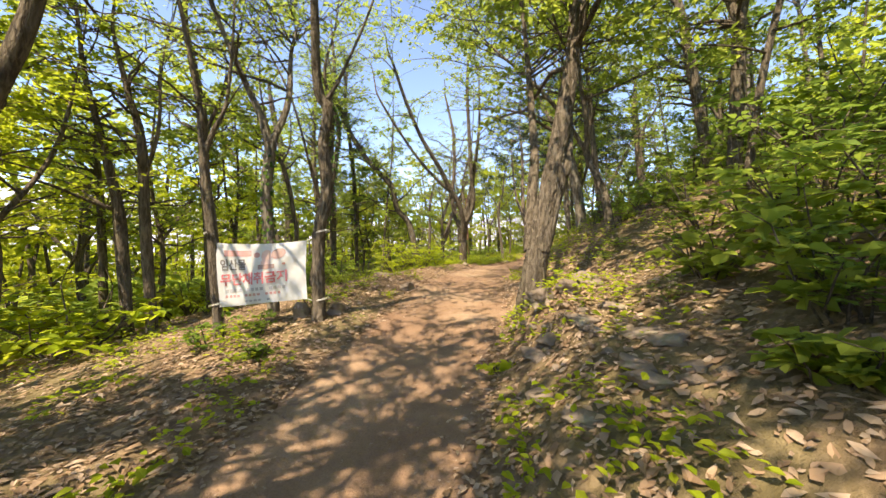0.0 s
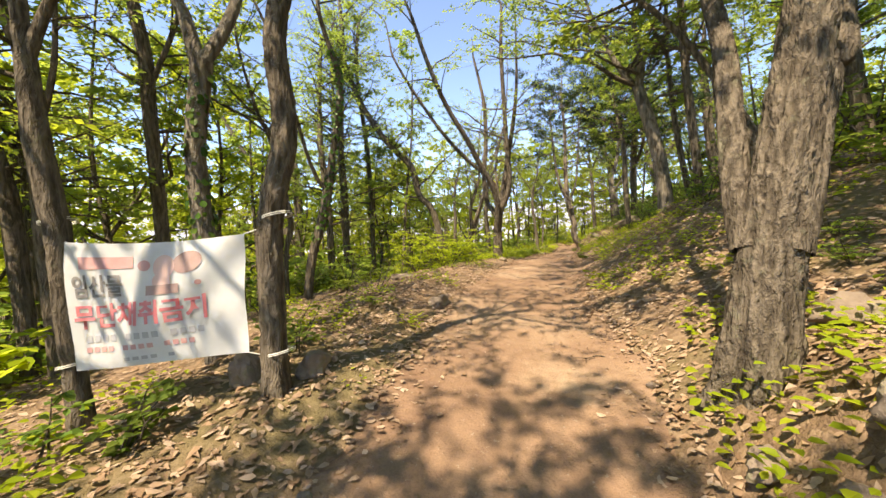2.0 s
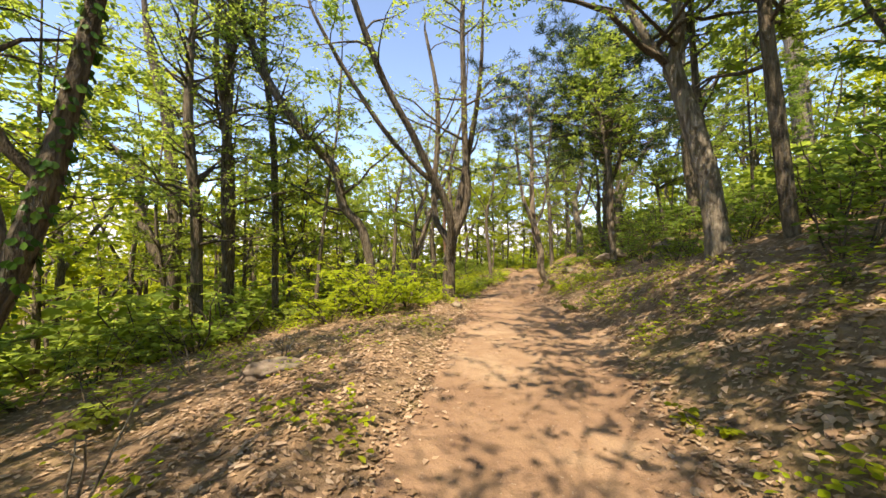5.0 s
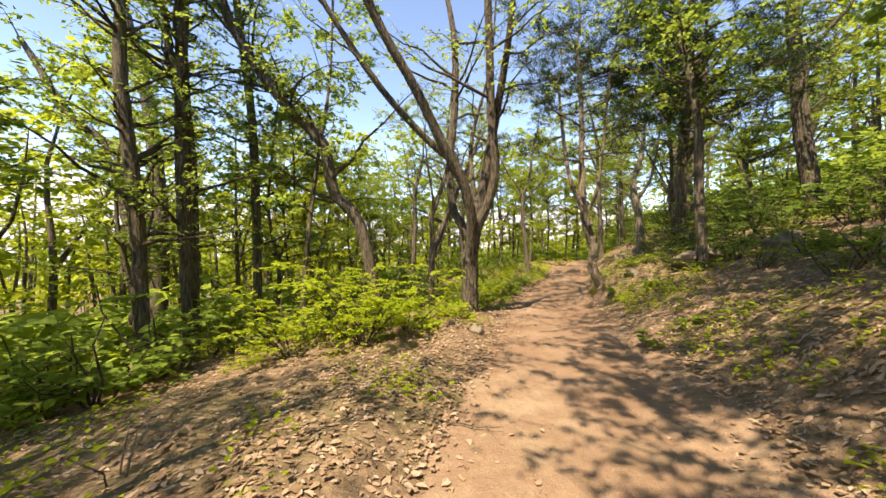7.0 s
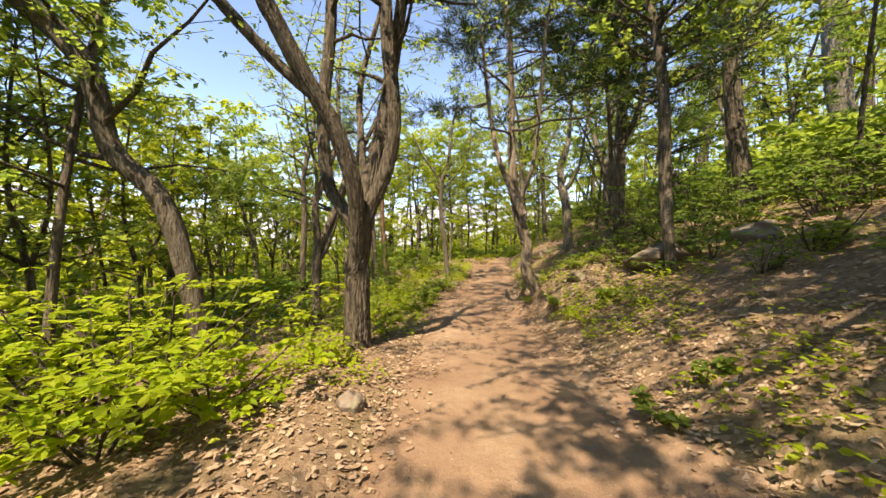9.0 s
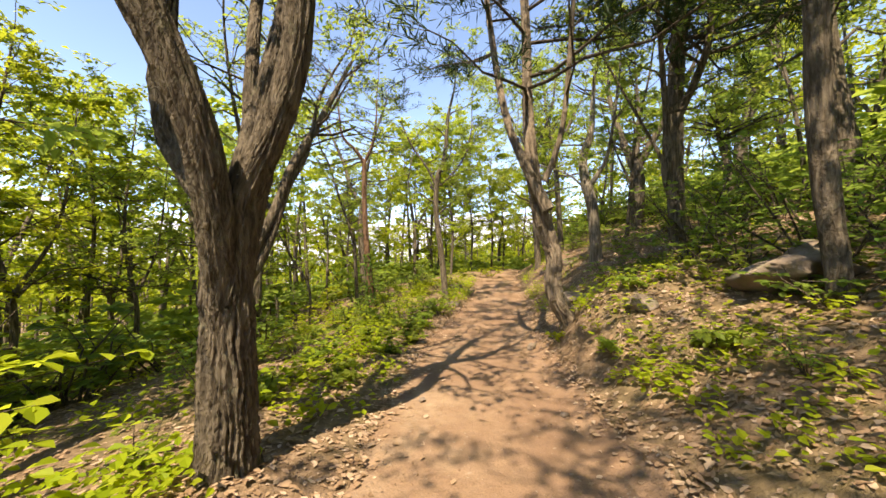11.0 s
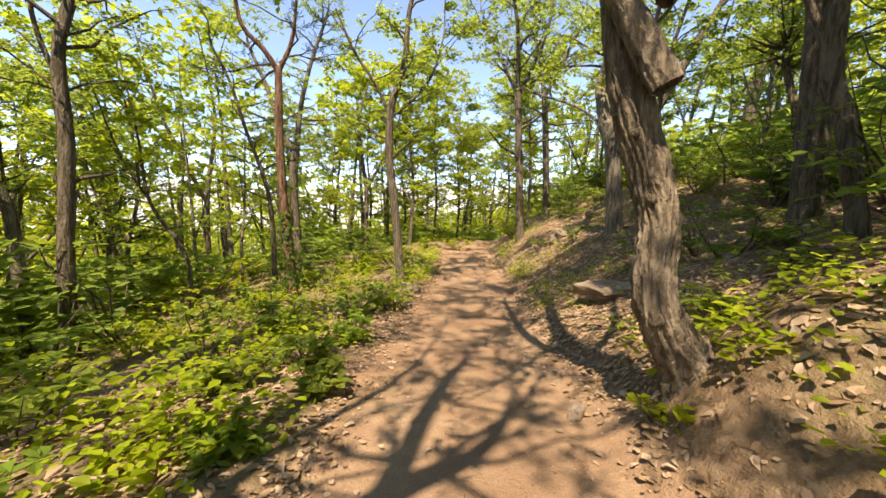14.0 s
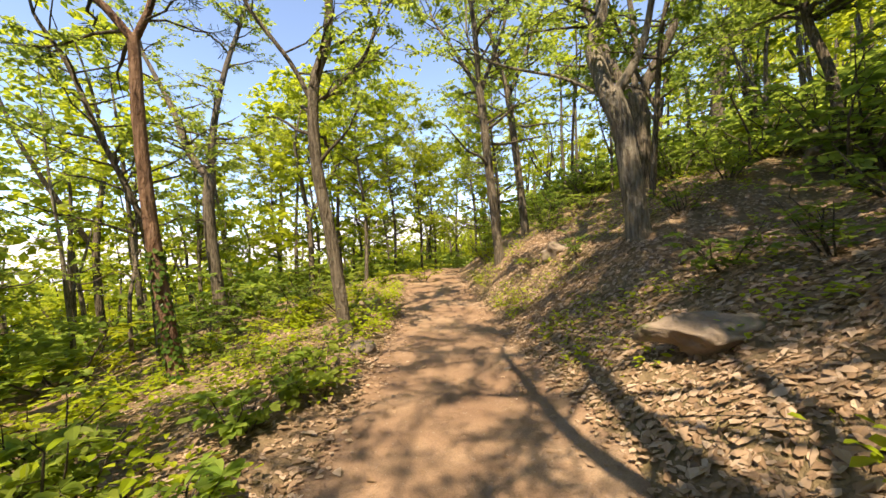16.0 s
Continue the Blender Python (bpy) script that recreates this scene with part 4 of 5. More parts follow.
for h, lean, fork in ((8.0, 0.8, 1), (9.5, 0.4, 0), (7.0, 1.0, 1), (6.0, 0.6, 0)):
    w0, g0 = Soup(), Soup()
    line = smooth_line([np.r_[0, 0, -0.4, 0.11], np.r_[lean * 0.3, 0.1, h * 0.35, 0.085], np.r_[lean * 0.2, 0.4, h * 0.7, 0.05], np.r_[lean, 0.3, h, 0.015]], 0.9)
    w0.tube(line[:, :3], line[:, 3], 5)
    lines = [line]
    if fork:
        line = smooth_line([np.r_[lean * 0.3, 0.1, h * 0.35, 0.07], np.r_[lean + 0.6, -0.4, h * 0.65, 0.045], np.r_[lean + 1.0, -0.8, h * 0.95, 0.012]], 0.9)
        w0.tube(line[:, :3], line[:, 3], 5)
        lines.append(line)
    w1, g0 = crown(lines, h * 0.2, 24, 2.1, 4, 6, 0.31, False)
    far_forms.append((np.concatenate(w0.v), np.concatenate(w0.f), np.concatenate(g0.v), np.concatenate(g0.f)))
for px, py, d in spots:
    far = d > 13 or py > 34 or py < -1
    # shade uphill is put into leaf colour: darker forms right, lighter left
    k = int(R.choice([0, 1, 2, 4, 5, 6, 6] if px > trail(py)[0] else [0, 1, 2, 3, 3, 4]))
    h, lean, fork, leaf, label, size, br, tuft, skin = NEAR_FORMS[k]
    s = R.uniform(0.8, 1.25) * (1.2 if far and px < 0 else 1.0)
    place = (px, py, float(floor_z(px, py)))
    if far:
        wv, wf, gv, gf = far_forms[int(R.integers(0, 4))]
        a = R.uniform(0, 6.28)
        turn = np.array([[math.cos(a), -math.sin(a), 0], [math.sin(a), math.cos(a), 0], [0, 0, 1]]).T * s
        far_wood.add(wv @ turn + place, wf)
        far_green.add(gv @ turn + place, gf)
    elif k not in near_made:
        near_made[k] = tagged(slim((px, py), h, lean, fork, leaf, False, label, size, br, tuft, skin), group="young trees of the wood")
    else:
        copy_thing(near_made[k], pose(*place, R.uniform(-4, 4), R.uniform(-4, 4), R.uniform(0, 360)) @ Matrix.Diagonal((s, s, s * R.uniform(0.9, 1.15), 1)))
# crowns that fill the valley and the far hillside
for y in np.arange(-30, 190, 7.5):
    for x in np.arange(-130, 110, 7.5):
        px, py = x + R.uniform(-3, 3), y + R.uniform(-3, 3)
        c, w = trail(py)
        if abs(px - c) < 44 and py < 74:
            continue
        n, s = 30, R.uniform(1.1, 1.8)
        u = unit(R.normal(size=(n, 3)))
        at = u * (2.6, 2.6, 3.4) * R.uniform(0.5, 1.0, (n, 1)) * s + (px, py, float(land(px, py)) + 6 * s)
        far_green.leaves(at, R.normal(size=(n, 3)), u + R.normal(size=(n, 3)) * 0.4, R.uniform(1.1, 1.9, n), 0.7, False, 0.2)
        line = np.array([[px, py, float(land(px, py)) - 0.4], [px, py, float(land(px, py)) + 6 * s]])
        far_wood.tube(line, [0.14, 0.06], 4)
far_trunks = tagged(new("far_trunks", far_wood.mesh("far_trunks", OAK_BARK)), "many slim dark trunks deep in the wood", "trees", kind="stuff")
far_leaves = tagged(new("far_foliage", far_green.mesh("far_foliage", FRESH_LEAF, False)), "green spring foliage of the far wood", "foliage", kind="stuff")


# hills across the valley; distance haze is painted into their colour
ridge_a = np.radians(np.linspace(-35, 235, 136))
rise = np.array([0, .35, .62, .82, .94, 1.0, .9])
far = np.array([300, 345, 390, 430, 460, 480, 560])
peak = 46 + 13 * np.sin(2.3 * ridge_a + 1) + 7 * np.sin(5.7 * ridge_a) + 3 * np.sin(13 * ridge_a + 2) + 1.2 * np.sin(31 * ridge_a)
HA, HR = np.meshgrid(ridge_a, far, indexing="ij")
HZ = -28 + (peak[:, None] + 28) * rise + 1.5 * np.sin(40 * HA + HR / 17)
hill_grid = grid_mesh("far_hills", HR * np.cos(HA), HR * np.sin(HA), HZ, HAZE_TINT)
tagged(new("backdrop", hill_grid), "hills far across the valley, haze painted into their pale colour", "hills", kind="structure")


# ---------------------------------------------------------------- banner between two oaks

TL, TR = Vector((-3.64, 4.65, 1.59)), Vector((-2.42, 4.89, 1.61))
ACROSS = (TR - TL).normalized()
FRONT = Vector((ACROSS.y, -ACROSS.x, 0)).normalized()
WIDE, TALL = (TR - TL).length, 0.9


def on_cloth(u, v, proud=0.0):
    """A place on the banner; u to the right and v downwards from 0 to 1."""
    sag = 0.035 * 4 * u * (1 - u) * (1 - v) + 0.03 * (1 - 2 * u) * v * 0.6
    pull = 0.045 * math.sin(math.pi * v) * ((u - 0.5) * -0.9)
    belly = 0.05 * math.sin(math.pi * u) * math.sin(math.pi * (0.15 + 0.8 * v)) + 0.012 * math.sin(9 * u + 5 * v) + 0.01 * math.sin(15 * (u + v * 0.7)) * u
    p = TL + ACROSS * (u * WIDE + pull) + FRONT * (belly + proud)
    return p + Vector((0, 0, -v * TALL - sag * (1 if v < 0.5 else 0.6) + (0.05 * u if v > 0.5 else 0.05 * u * v * 2)))


def cloth_sheet():
    cols, rows = 40, 26
    X = np.array([[on_cloth(c / cols, r / rows) for c in range(cols + 1)] for r in range(rows + 1)])
    n = (np.arange(rows)[:, None] * (cols + 1) + np.arange(cols)).reshape(-1, 1)
    return quads("cloth", X.reshape(-1, 3), n + [0, cols + 1, cols + 2, 1], CLOTH)


def print_patch(name, outline, material, proud=0.004, parent=None, label=""):
    """A flat printed shape; outline is a list of (u, v)."""
    bm = bmesh.new()
    bm.faces.new([bm.verts.new(on_cloth(u, v, proud)) for u, v in outline])
    bmesh.ops.triangulate(bm, faces=bm.faces[:])
    return part(name, from_bm(name, bm, material, False), parent, label)


def bar(u0, v0, u1, v1):
    n = 8
    return [(u0 + (u1 - u0) * k / n, v1) for k in range(n + 1)] + [(u1 - (u1 - u0) * k / n, v0) for k in range(n + 1)]


def oval(u, v, a, b, turn=0.0):
    return [(u + a * math.cos(t) * math.cos(turn) - b * math.sin(t) * math.sin(turn), v + (a * math.cos(t) * math.sin(turn) + b * math.sin(t)) * 1.5)
            for t in (-k * 2 * math.pi / 24 for k in range(24))]


def lettering(text, u0, v0, u1, v1, material, parent, label):
    """A line of writing that fills the given part of the cloth."""
    curve = bpy.data.curves.new("lettering", "FONT")
    curve.body, curve.offset = text, 0.03
    probe = new("lettering", curve)
    bpy.context.view_layer.update()
    me = bpy.data.meshes.new_from_object(probe.evaluated_get(bpy.context.evaluated_depsgraph_get()))
    bpy.data.objects.remove(probe)
    co = np.array([v.co for v in me.vertices])
    lo, hi = co.min(0), co.max(0)
    for v in me.vertices:
        a, b = (v.co.x - lo[0]) / (hi[0] - lo[0]), (v.co.y - lo[1]) / (hi[1] - lo[1])
        v.co = on_cloth(u0 + (u1 - u0) * a, v1 + (v0 - v1) * b, 0.005)
    me.materials.clear()
    me.materials.append(material)
    return part("lettering", me, parent, label)


banner = empty("banner", (0, 0, 0))
tagged(banner, "white cloth notice banner tied between two oaks", "banner")
sheet = part("cloth", cloth_sheet(), banner)
lettering("임산물", 0.05, 0.25, 0.335, 0.43, BLACK_INK, sheet, "black printed lettering")
lettering("무단채취금지", 0.04, 0.48, 0.79, 0.68, RED_INK, sheet, "red printed lettering")
print_patch("printed_bar", bar(0.10, 0.11, 0.40, 0.205), ROSE_INK, 0.004, sheet, "faded rose printed bar")
for v0, v1, a, b, n, m in ((0.735, 0.785, 0.10, 0.78, 14, GREY_INK), (0.825, 0.865, 0.10, 0.72, 14, ROSE_INK), (0.925, 0.955, 0.32, 0.60, 6, GREY_INK)):
    for k in range(n):
        w = (b - a) / n
        if k % 5 != 4:
            print_patch("printed_line", bar(a + k * w, v0, a + k * w + w * 0.7, v1), m, 0.004, sheet, "small faded printing")
print_patch("printed_picture", oval(0.70, 0.185, 0.085, 0.06, -0.2), BROWN_INK, 0.004, sheet, "brown oval of a faded picture")
print_patch("printed_picture", oval(0.57, 0.215, 0.06, 0.07), PEACH_INK, 0.005, sheet, "peach shape of a faded picture")
print_patch("printed_picture", oval(0.56, 0.33, 0.055, 0.05), PEACH_INK, 0.0045, sheet)
print_patch("printed_picture", bar(0.47, 0.36, 0.66, 0.44), BROWN_INK, 0.0055, sheet)
print_patch("printed_picture", oval(0.46, 0.19, 0.035, 0.03), ROSE_INK, 0.0045, sheet)
print_patch("printed_picture", oval(0.76, 0.37, 0.018, 0.015), ROSE_INK, 0.0045, sheet)


def cord(points, radius=0.004):
    s = Soup()
    p = smooth_line(points, 0.03)
    s.tube(p, np.full(len(p), radius), 5)
    return s.mesh("cord", ROPE)


def loop(x, y, z, r, tilt=0.0, turns=2):
    return [(x + r * math.cos(a), y + r * math.sin(a), z + 0.012 * a / 6.28 + tilt * math.cos(a)) for a in np.linspace(0, 6.28 * turns, 14 * turns)]


for (cx, cy, cz, cr), corner in (((-3.72, 4.70, 1.72, 0.10), on_cloth(0, 0)), ((-2.22, 4.97, 1.72, 0.10), on_cloth(1, 0)),
                                 ((-3.68, 4.72, 0.70, 0.10), on_cloth(0.01, 1)), ((-2.24, 4.97, 0.74, 0.10), on_cloth(1, 1))):
    part("cord", cord(loop(cx, cy, cz, cr, 0.02)), banner, "white tie cord round the trunk")
    toward = (Vector(corner) - Vector((cx, cy, cz))).normalized()
    part("cord", cord([Vector((cx, cy, cz + 0.02)) + toward * cr, (Vector(corner) + Vector((cx, cy, cz))) / 2 + Vector((0, 0, -0.015)), corner]), banner)

# ---------------------------------------------------------------- rocks and stones


def rock(x, y, size, label, turn=0.0, sink=0.35, name="rock", rugged=0.3, detail=4):
    bm = bmesh.new()
    bmesh.ops.create_icosphere(bm, subdivisions=detail, radius=1.0)
    seed = Vector((x * 3.1, y * 1.7, size[0] * 9))
    cuts = [(Vector(unit(R.normal(size=3))), R.uniform(0.55, 0.85)) for _ in range(11)]
    for v in bm.verts:
        p = v.co.copy()
        for way, reach in cuts:
            over = p.dot(way) - reach
            if over > 0:
                p -= way * over * 0.93
        k = 1 + rugged * noise.noise(p * 1.1 + seed) + rugged * 0.6 * noise.noise(p * 2.6 + seed) + rugged * 0.25 * noise.noise(p * 6 + seed)
        flat = 0.18 * abs(noise.noise(p * 1.7 + seed * 2))
        v.co = Vector((p.x * k * size[0], p.y * k * size[1], p.z * (k - flat) * size[2]))
    ob = new(name, from_bm(name, bm, ROCK, detail > 2))
    ob.matrix_basis = pose(x, y, float(floor_z(x, y)) + size[2] * (1 - 2 * sink), 0, 0, turn)
    return tagged(ob, label, "rock")


for k in range(34):
    rx, ry, rs = R.uniform(0.42, 1.4), R.uniform(2.0, 4.0), R.choice([0.04, 0.06, 0.08, 0.12])
    tagged(rock(rx, ry, (rs * 1.3, rs, rs * 0.55), "angular grey-brown stone bedded in the bank", R.uniform(0, 360), 0.5, rugged=0.5, detail=3), group="stones bedded in the bank")
rock(0.72, 3.95, (0.22, 0.16, 0.17), "angular pale boulder beside the oak", 50, 0.3, rugged=0.4)
rock(1.5, 5.2, (0.26, 0.18, 0.13), "flat grey-brown slab behind the oak", 15, 0.35, rugged=0.4)
rock(0.5, 4.32, (0.13, 0.1, 0.08), "grey block at the foot of an oak", 30, 0.45, rugged=0.45)
rock(1.0, 4.0, (0.19, 0.14, 0.11), "square grey rock on the bank", 70, 0.45, rugged=0.45)
rock(1.35, 4.5, (0.2, 0.15, 0.12), "grey rock on the bank among leaves", 15, 0.45, rugged=0.45)
rock(-2.62, 5.1, (0.14, 0.12, 0.2), "dark rock beneath the banner", 20, 0.3)
rock(-2.15, 5.25, (0.15, 0.12, 0.12), "dark stone behind the slim oak", 60, 0.3)
rock(-1.5, 7.6, (0.2, 0.14, 0.12), "grey stone in the path edge", 60, 0.35)
rock(-2.9, 10.9, (0.42, 0.26, 0.16), "pale tan boulder on the slope edge", 35, 0.4)
rock(-0.5, 15.55, (0.17, 0.13, 0.13), "rounded stone at the foot of the path edge", 0, 0.35)
rock(4.9, 18.3, (0.8, 0.5, 0.36), "dark mossy boulder on the bank", 20, 0.4, detail=4)
rock(6.2, 17.6, (0.6, 0.45, 0.35), "dark boulder up the bank", 50, 0.4)
rock(3.55, 19.0, (0.2, 0.16, 0.13), "squat grey rock on the bank", 0, 0.35)
rock(2.76, 20.72, (0.11, 0.07, 0.10), "upright pale stone at the path edge", 20, 0.25, "stone")
rock(4.62, 22.75, (0.5, 0.32, 0.26), "broad layered boulder on the bank", -25, 0.38, rugged=0.5, detail=4)
rock(6.5, 27.3, (0.36, 0.28, 0.26), "tan boulder beside slim oaks", 30, 0.35)
rock(2.72, 29.0, (0.36, 0.26, 0.26), "brown boulder at the path edge", 0, 0.35)
rock(2.2, 26.2, (0.3, 0.22, 0.15), "low stone at the foot of a slim oak", 45, 0.4)
rock(10.5, 24.6, (0.7, 0.5, 0.4), "pale boulder high on the slope", 10, 0.35)
for k in range(26):
    sy = R.uniform(2, 28)
    sc, sw = trail(sy)
    sx = sc + R.choice([-1, 1]) * sw * R.uniform(0.55, 1.25)
    sr = R.uniform(0.02, 0.05)
    tagged(rock(sx, sy, (sr * 1.3, sr, sr * 0.8), "small grey-brown stone in the path", R.uniform(0, 360), 0.35, "stone", 0.25, 2), group="stones in the path")

# ---------------------------------------------------------------- shrubs, saplings and ground plants


def shrub_parts(height, stems, leaf_size, per_stem, full, lean=0.45, layers=False):
    wood, green = Soup(), Soup()
    at, way = [], []
    for _ in range(stems):
        a = R.uniform(0, 2 * np.pi)
        d = unit(np.array([np.cos(a) * lean, np.sin(a) * lean, 1.0]))
        ln = height * R.uniform(0.6, 1.1)
        line = bend(np.array([np.cos(a) * 0.05, np.sin(a) * 0.05, -0.08]), d, ln, 6, -0.12, 0.25)
        wood.tube(line[[0, 2, 4, 5]], np.linspace(0.006 + 0.006 * height, 0.003, 4), 4)
        for u in R.uniform(0.3, 1.0, max(3, int(4 * height ** 0.5))):
            k = min(int(u * 5), 4)
            p = line[k] + (line[k + 1] - line[k]) * (u * 5 - k)
            g = R.uniform(0, 2 * np.pi)
            tw = bend(p, unit(np.array([np.cos(g), np.sin(g), 0.1 if layers else 0.35])), height * R.uniform(0.2, 0.45), 4, -0.15, 0.15)
            wood.tube(tw[[0, 3]], [0.004, 0.002], 3)
            q = R.uniform(0.1, 1.0, per_stem)
            j = np.clip((q * 3).astype(int), 0, 2)
            at.append(tw[j] + (tw[j + 1] - tw[j]) * (q * 3 - j)[:, None])
            way.append(np.repeat((tw[-1] - tw[0])[None], per_stem, 0))
    at, way = np.vstack(at), unit(np.vstack(way))
    n = len(at)
    turn = R.uniform(0, 2 * np.pi, n)
    d = way * 0.5 + np.stack([np.cos(turn), np.sin(turn), R.normal(size=n) * 0.25 - 0.15], 1)
    green.leaves(at, d, R.normal(size=(n, 3)) * (0.2 if layers else 0.4) + (0, 0, 1), leaf_size * R.uniform(0.6, 1.25, n), 0.58, full, 0.2)
    return wood, green


def shrub(x, y, height, stems, leaf_size, per_stem, leaf, label, full=True, layers=False, name="shrub", group=""):
    thing = empty(name, (x, y, float(floor_z(x, y))), R.uniform(0, 360))
    tagged(thing, label, "shrub" if name == "shrub" else "sapling", group)
    wood, green = shrub_parts(height, stems, leaf_size, per_stem, full, 0.8 if layers else 0.45, layers)
    tagged(part("stemwork", wood.mesh("stemwork", TWIG), thing), kind="stuff")
    tagged(part("foliage", green.mesh("foliage", leaf, False), thing), kind="stuff")
    return thing


# those that stand out by themselves
for sx, sy, sh in ((3.1, 18.7, 0.3), (3.8, 19.3, 0.5), (3.6, 17.9, 0.45), (4.2, 20.7, 0.5), (4.5, 18.9, 0.8)):
    shrub(sx, sy, sh, 6, 0.10, 11, OAK_LEAF, "green shrub among the leaves of the bank", layers=True)
shrub(0.25, 3.35, 0.24, 3, 0.10, 6, FRESH_LEAF, "small bright green seedling at the path edge", name="sapling")
for sx, sy, sh in ((1.95, 2.1, 0.75), (1.55, 1.75, 0.35), (2.2, 1.7, 0.7), (2.4, 2.6, 1.0), (2.7, 3.2, 1.1), (2.1, 3.4, 0.6), (3.1, 2.9, 1.2), (3.0, 4.2, 1.2)):
    shrub(sx, sy, sh, 7, 0.125, 11, OAK_LEAF, "oak sapling with large lobed leaves", name="sapling")
for sx, sy, sh in ((-2.45, 15.3, 1.9), (-1.75, 15.7, 1.2), (-2.7, 16.4, 2.4), (-3.4, 14.7, 1.5), (-3.3, 16.0, 2.0)):
    shrub(sx, sy, sh, 9, 0.10, 20, FRESH_LEAF, "sunlit yellow-green shrub with layered sprays", layers=True)
shrub(2.98, 20.12, 0.3, 4, 0.09, 8, FRESH_LEAF, "bright green seedling among pine roots", name="sapling")
shrub(1.05, 9.2, 0.22, 3, 0.08, 6, FRESH_LEAF, "small yellow-green seedling on the bank", name="sapling")
shrub(2.2, 14.9, 0.32, 4, 0.09, 9, SHADE_LEAF, "low green seedling among leaves", name="sapling")
shrub(2.75, 15.1, 0.3, 4, 0.09, 9, SHADE_LEAF, "low green seedling among dry leaves", name="sapling")
for sx, sy, sh in ((4.8, 19.6, 1.5), (4.4, 17.6, 0.9), (5.6, 18.7, 1.9), (5.9, 20.4, 2.0), (6.6, 19.4, 2.0), (5.2, 21.6, 1.0), (5.8, 23.4, 0.9)):
    shrub(sx, sy, sh, 6, 0.10, 11, SHADE_LEAF, "spreading green shrub on the bank", layers=True)
for sx, sy, sh in ((-2.6, 5.7, 0.6), (-2.9, 4.3, 0.5), (-3.3, 4.1, 0.55), (-2.4, 3.7, 0.35), (-3.0, 6.2, 0.7)):
    shrub(sx, sy, sh, 6, 0.075, 10, SHADE_LEAF, "low weedy shrub beside the banner")
for sx, sy, sh in ((0.6, 22.2, 0.6), (0.2, 23.4, 0.75), (1.0, 24.0, 0.6), (1.4, 25.2, 0.8), (0.0, 21.6, 0.5), (-0.6, 22.6, 0.8), (2.3, 27.8, 0.7), (-0.2, 19.2, 0.35), (-0.6, 20.1, 0.5), (0.3, 20.6, 0.35), (-1.0, 18.9, 0.5), (0.75, 21.5, 0.4), (-0.3, 24.2, 0.8), (0.9, 22.9, 0.5), (1.6, 24.4, 0.6), (-1.2, 21.2, 0.7)):
    shrub(sx, sy, sh, 7, 0.10, 12, OAK_LEAF, "leafy green shrub along the path edge")

for sx, sy, sh in ((7.9, 34.0, 1.3), (8.6, 35.6, 1.4), (7.4, 32.6, 0.9), (5.2, 33.6, 1.1)):
    shrub(sx, sy, sh, 7, 0.11, 14, FRESH_LEAF, "bright yellow-green shrub where the path bends", layers=True)

FORMS = [
    (1.0, 7, 0.085, 10, SHADE_LEAF, False, "leafy green understorey shrub"),
    (1.0, 6, 0.095, 11, OAK_LEAF, True, "fresh green shrub with spreading sprays"),
    (1.0, 8, 0.075, 9, SHADE_LEAF, False, "dense low shrub with small leaves"),
    (1.0, 6, 0.10, 11, FRESH_LEAF, True, "yellow-green shrub catching the sun"),
    (1.0, 7, 0.085, 10, OAK_LEAF, False, "upright green shrub of the wood"),
]
shrubs_made = {}
far_at = []
placed = 0
for y in np.arange(-4, 60, 1.05):
    for x in np.arange(-20, 28, 1.05):
        px, py = x + R.uniform(-0.5, 0.5), y + R.uniform(-0.5, 0.5)
        c, w = trail(py)
        s = px - c
        d = abs(s) - w
        left = s < 0
        if d > 17 or d < (0.35 if py > 29 else 0.55):
            continue
        if left:
            want = 0.55 if 6 < py < 20 and d > 1.4 else 0.6 if d > 2.2 else 0.2
            if 10.5 < py < 15 and d < 2.4:
                want = 0.05
            if py < 6:
                want = 0.5 if d > 4.5 else 0.06
            tall = R.uniform(0.5, 1.0) * (0.7 if d < 2.5 else R.choice([0.6, 1.0, 1.5]) if d < 5 else 2.1)
            if 8 < py < 15 and d < 4.4:
                want = 0.05
            if 6 < py < 10 and d < 3.6:
                want, tall = 0.2, tall * 0.55
        else:
            want = 0.16 if d < 1.4 else 0.7 if d < 4 else 0.9
            if 19 < py < 32 and d < 5:
                want *= 0.45
            tall = R.uniform(0.4, 0.9) * (0.75 if d < 2 else 1.5 if d < 4 else 2.4)
        if py > 29:
            want, tall = max(want, 0.6), R.uniform(0.7, 1.5) if d < 4 else tall
        if R.random() > want:
            continue
        if min(math.hypot(px - a, py - b) for a, b in HERO) < 0.45:
            continue
        # more dark-leaved forms on the right, their colour standing in for shade
        k = int(R.choice(5, p=[0.12, 0.28, 0.08, 0.32, 0.2] if left else [0.4, 0.1, 0.3, 0.05, 0.15]))
        if d > 7.5 or py > 34 or py < -1.5 or placed >= 295:
            far_at.append((px, py, tall * 1.3))
            continue
        placed += 1
        h, st, ls, per, leaf, layers, label = FORMS[k]
        place = pose(px, py, float(floor_z(px, py)), 0, 0, R.uniform(0, 360)) @ Matrix.Diagonal((tall * 1.1, tall * 1.1, tall, 1))
        if k not in shrubs_made:
            shrubs_made[k] = shrub(px, py, h, st, ls, per, leaf, label, True, layers, group="understorey shrubs")
        else:
            copy_thing(shrubs_made[k], place)

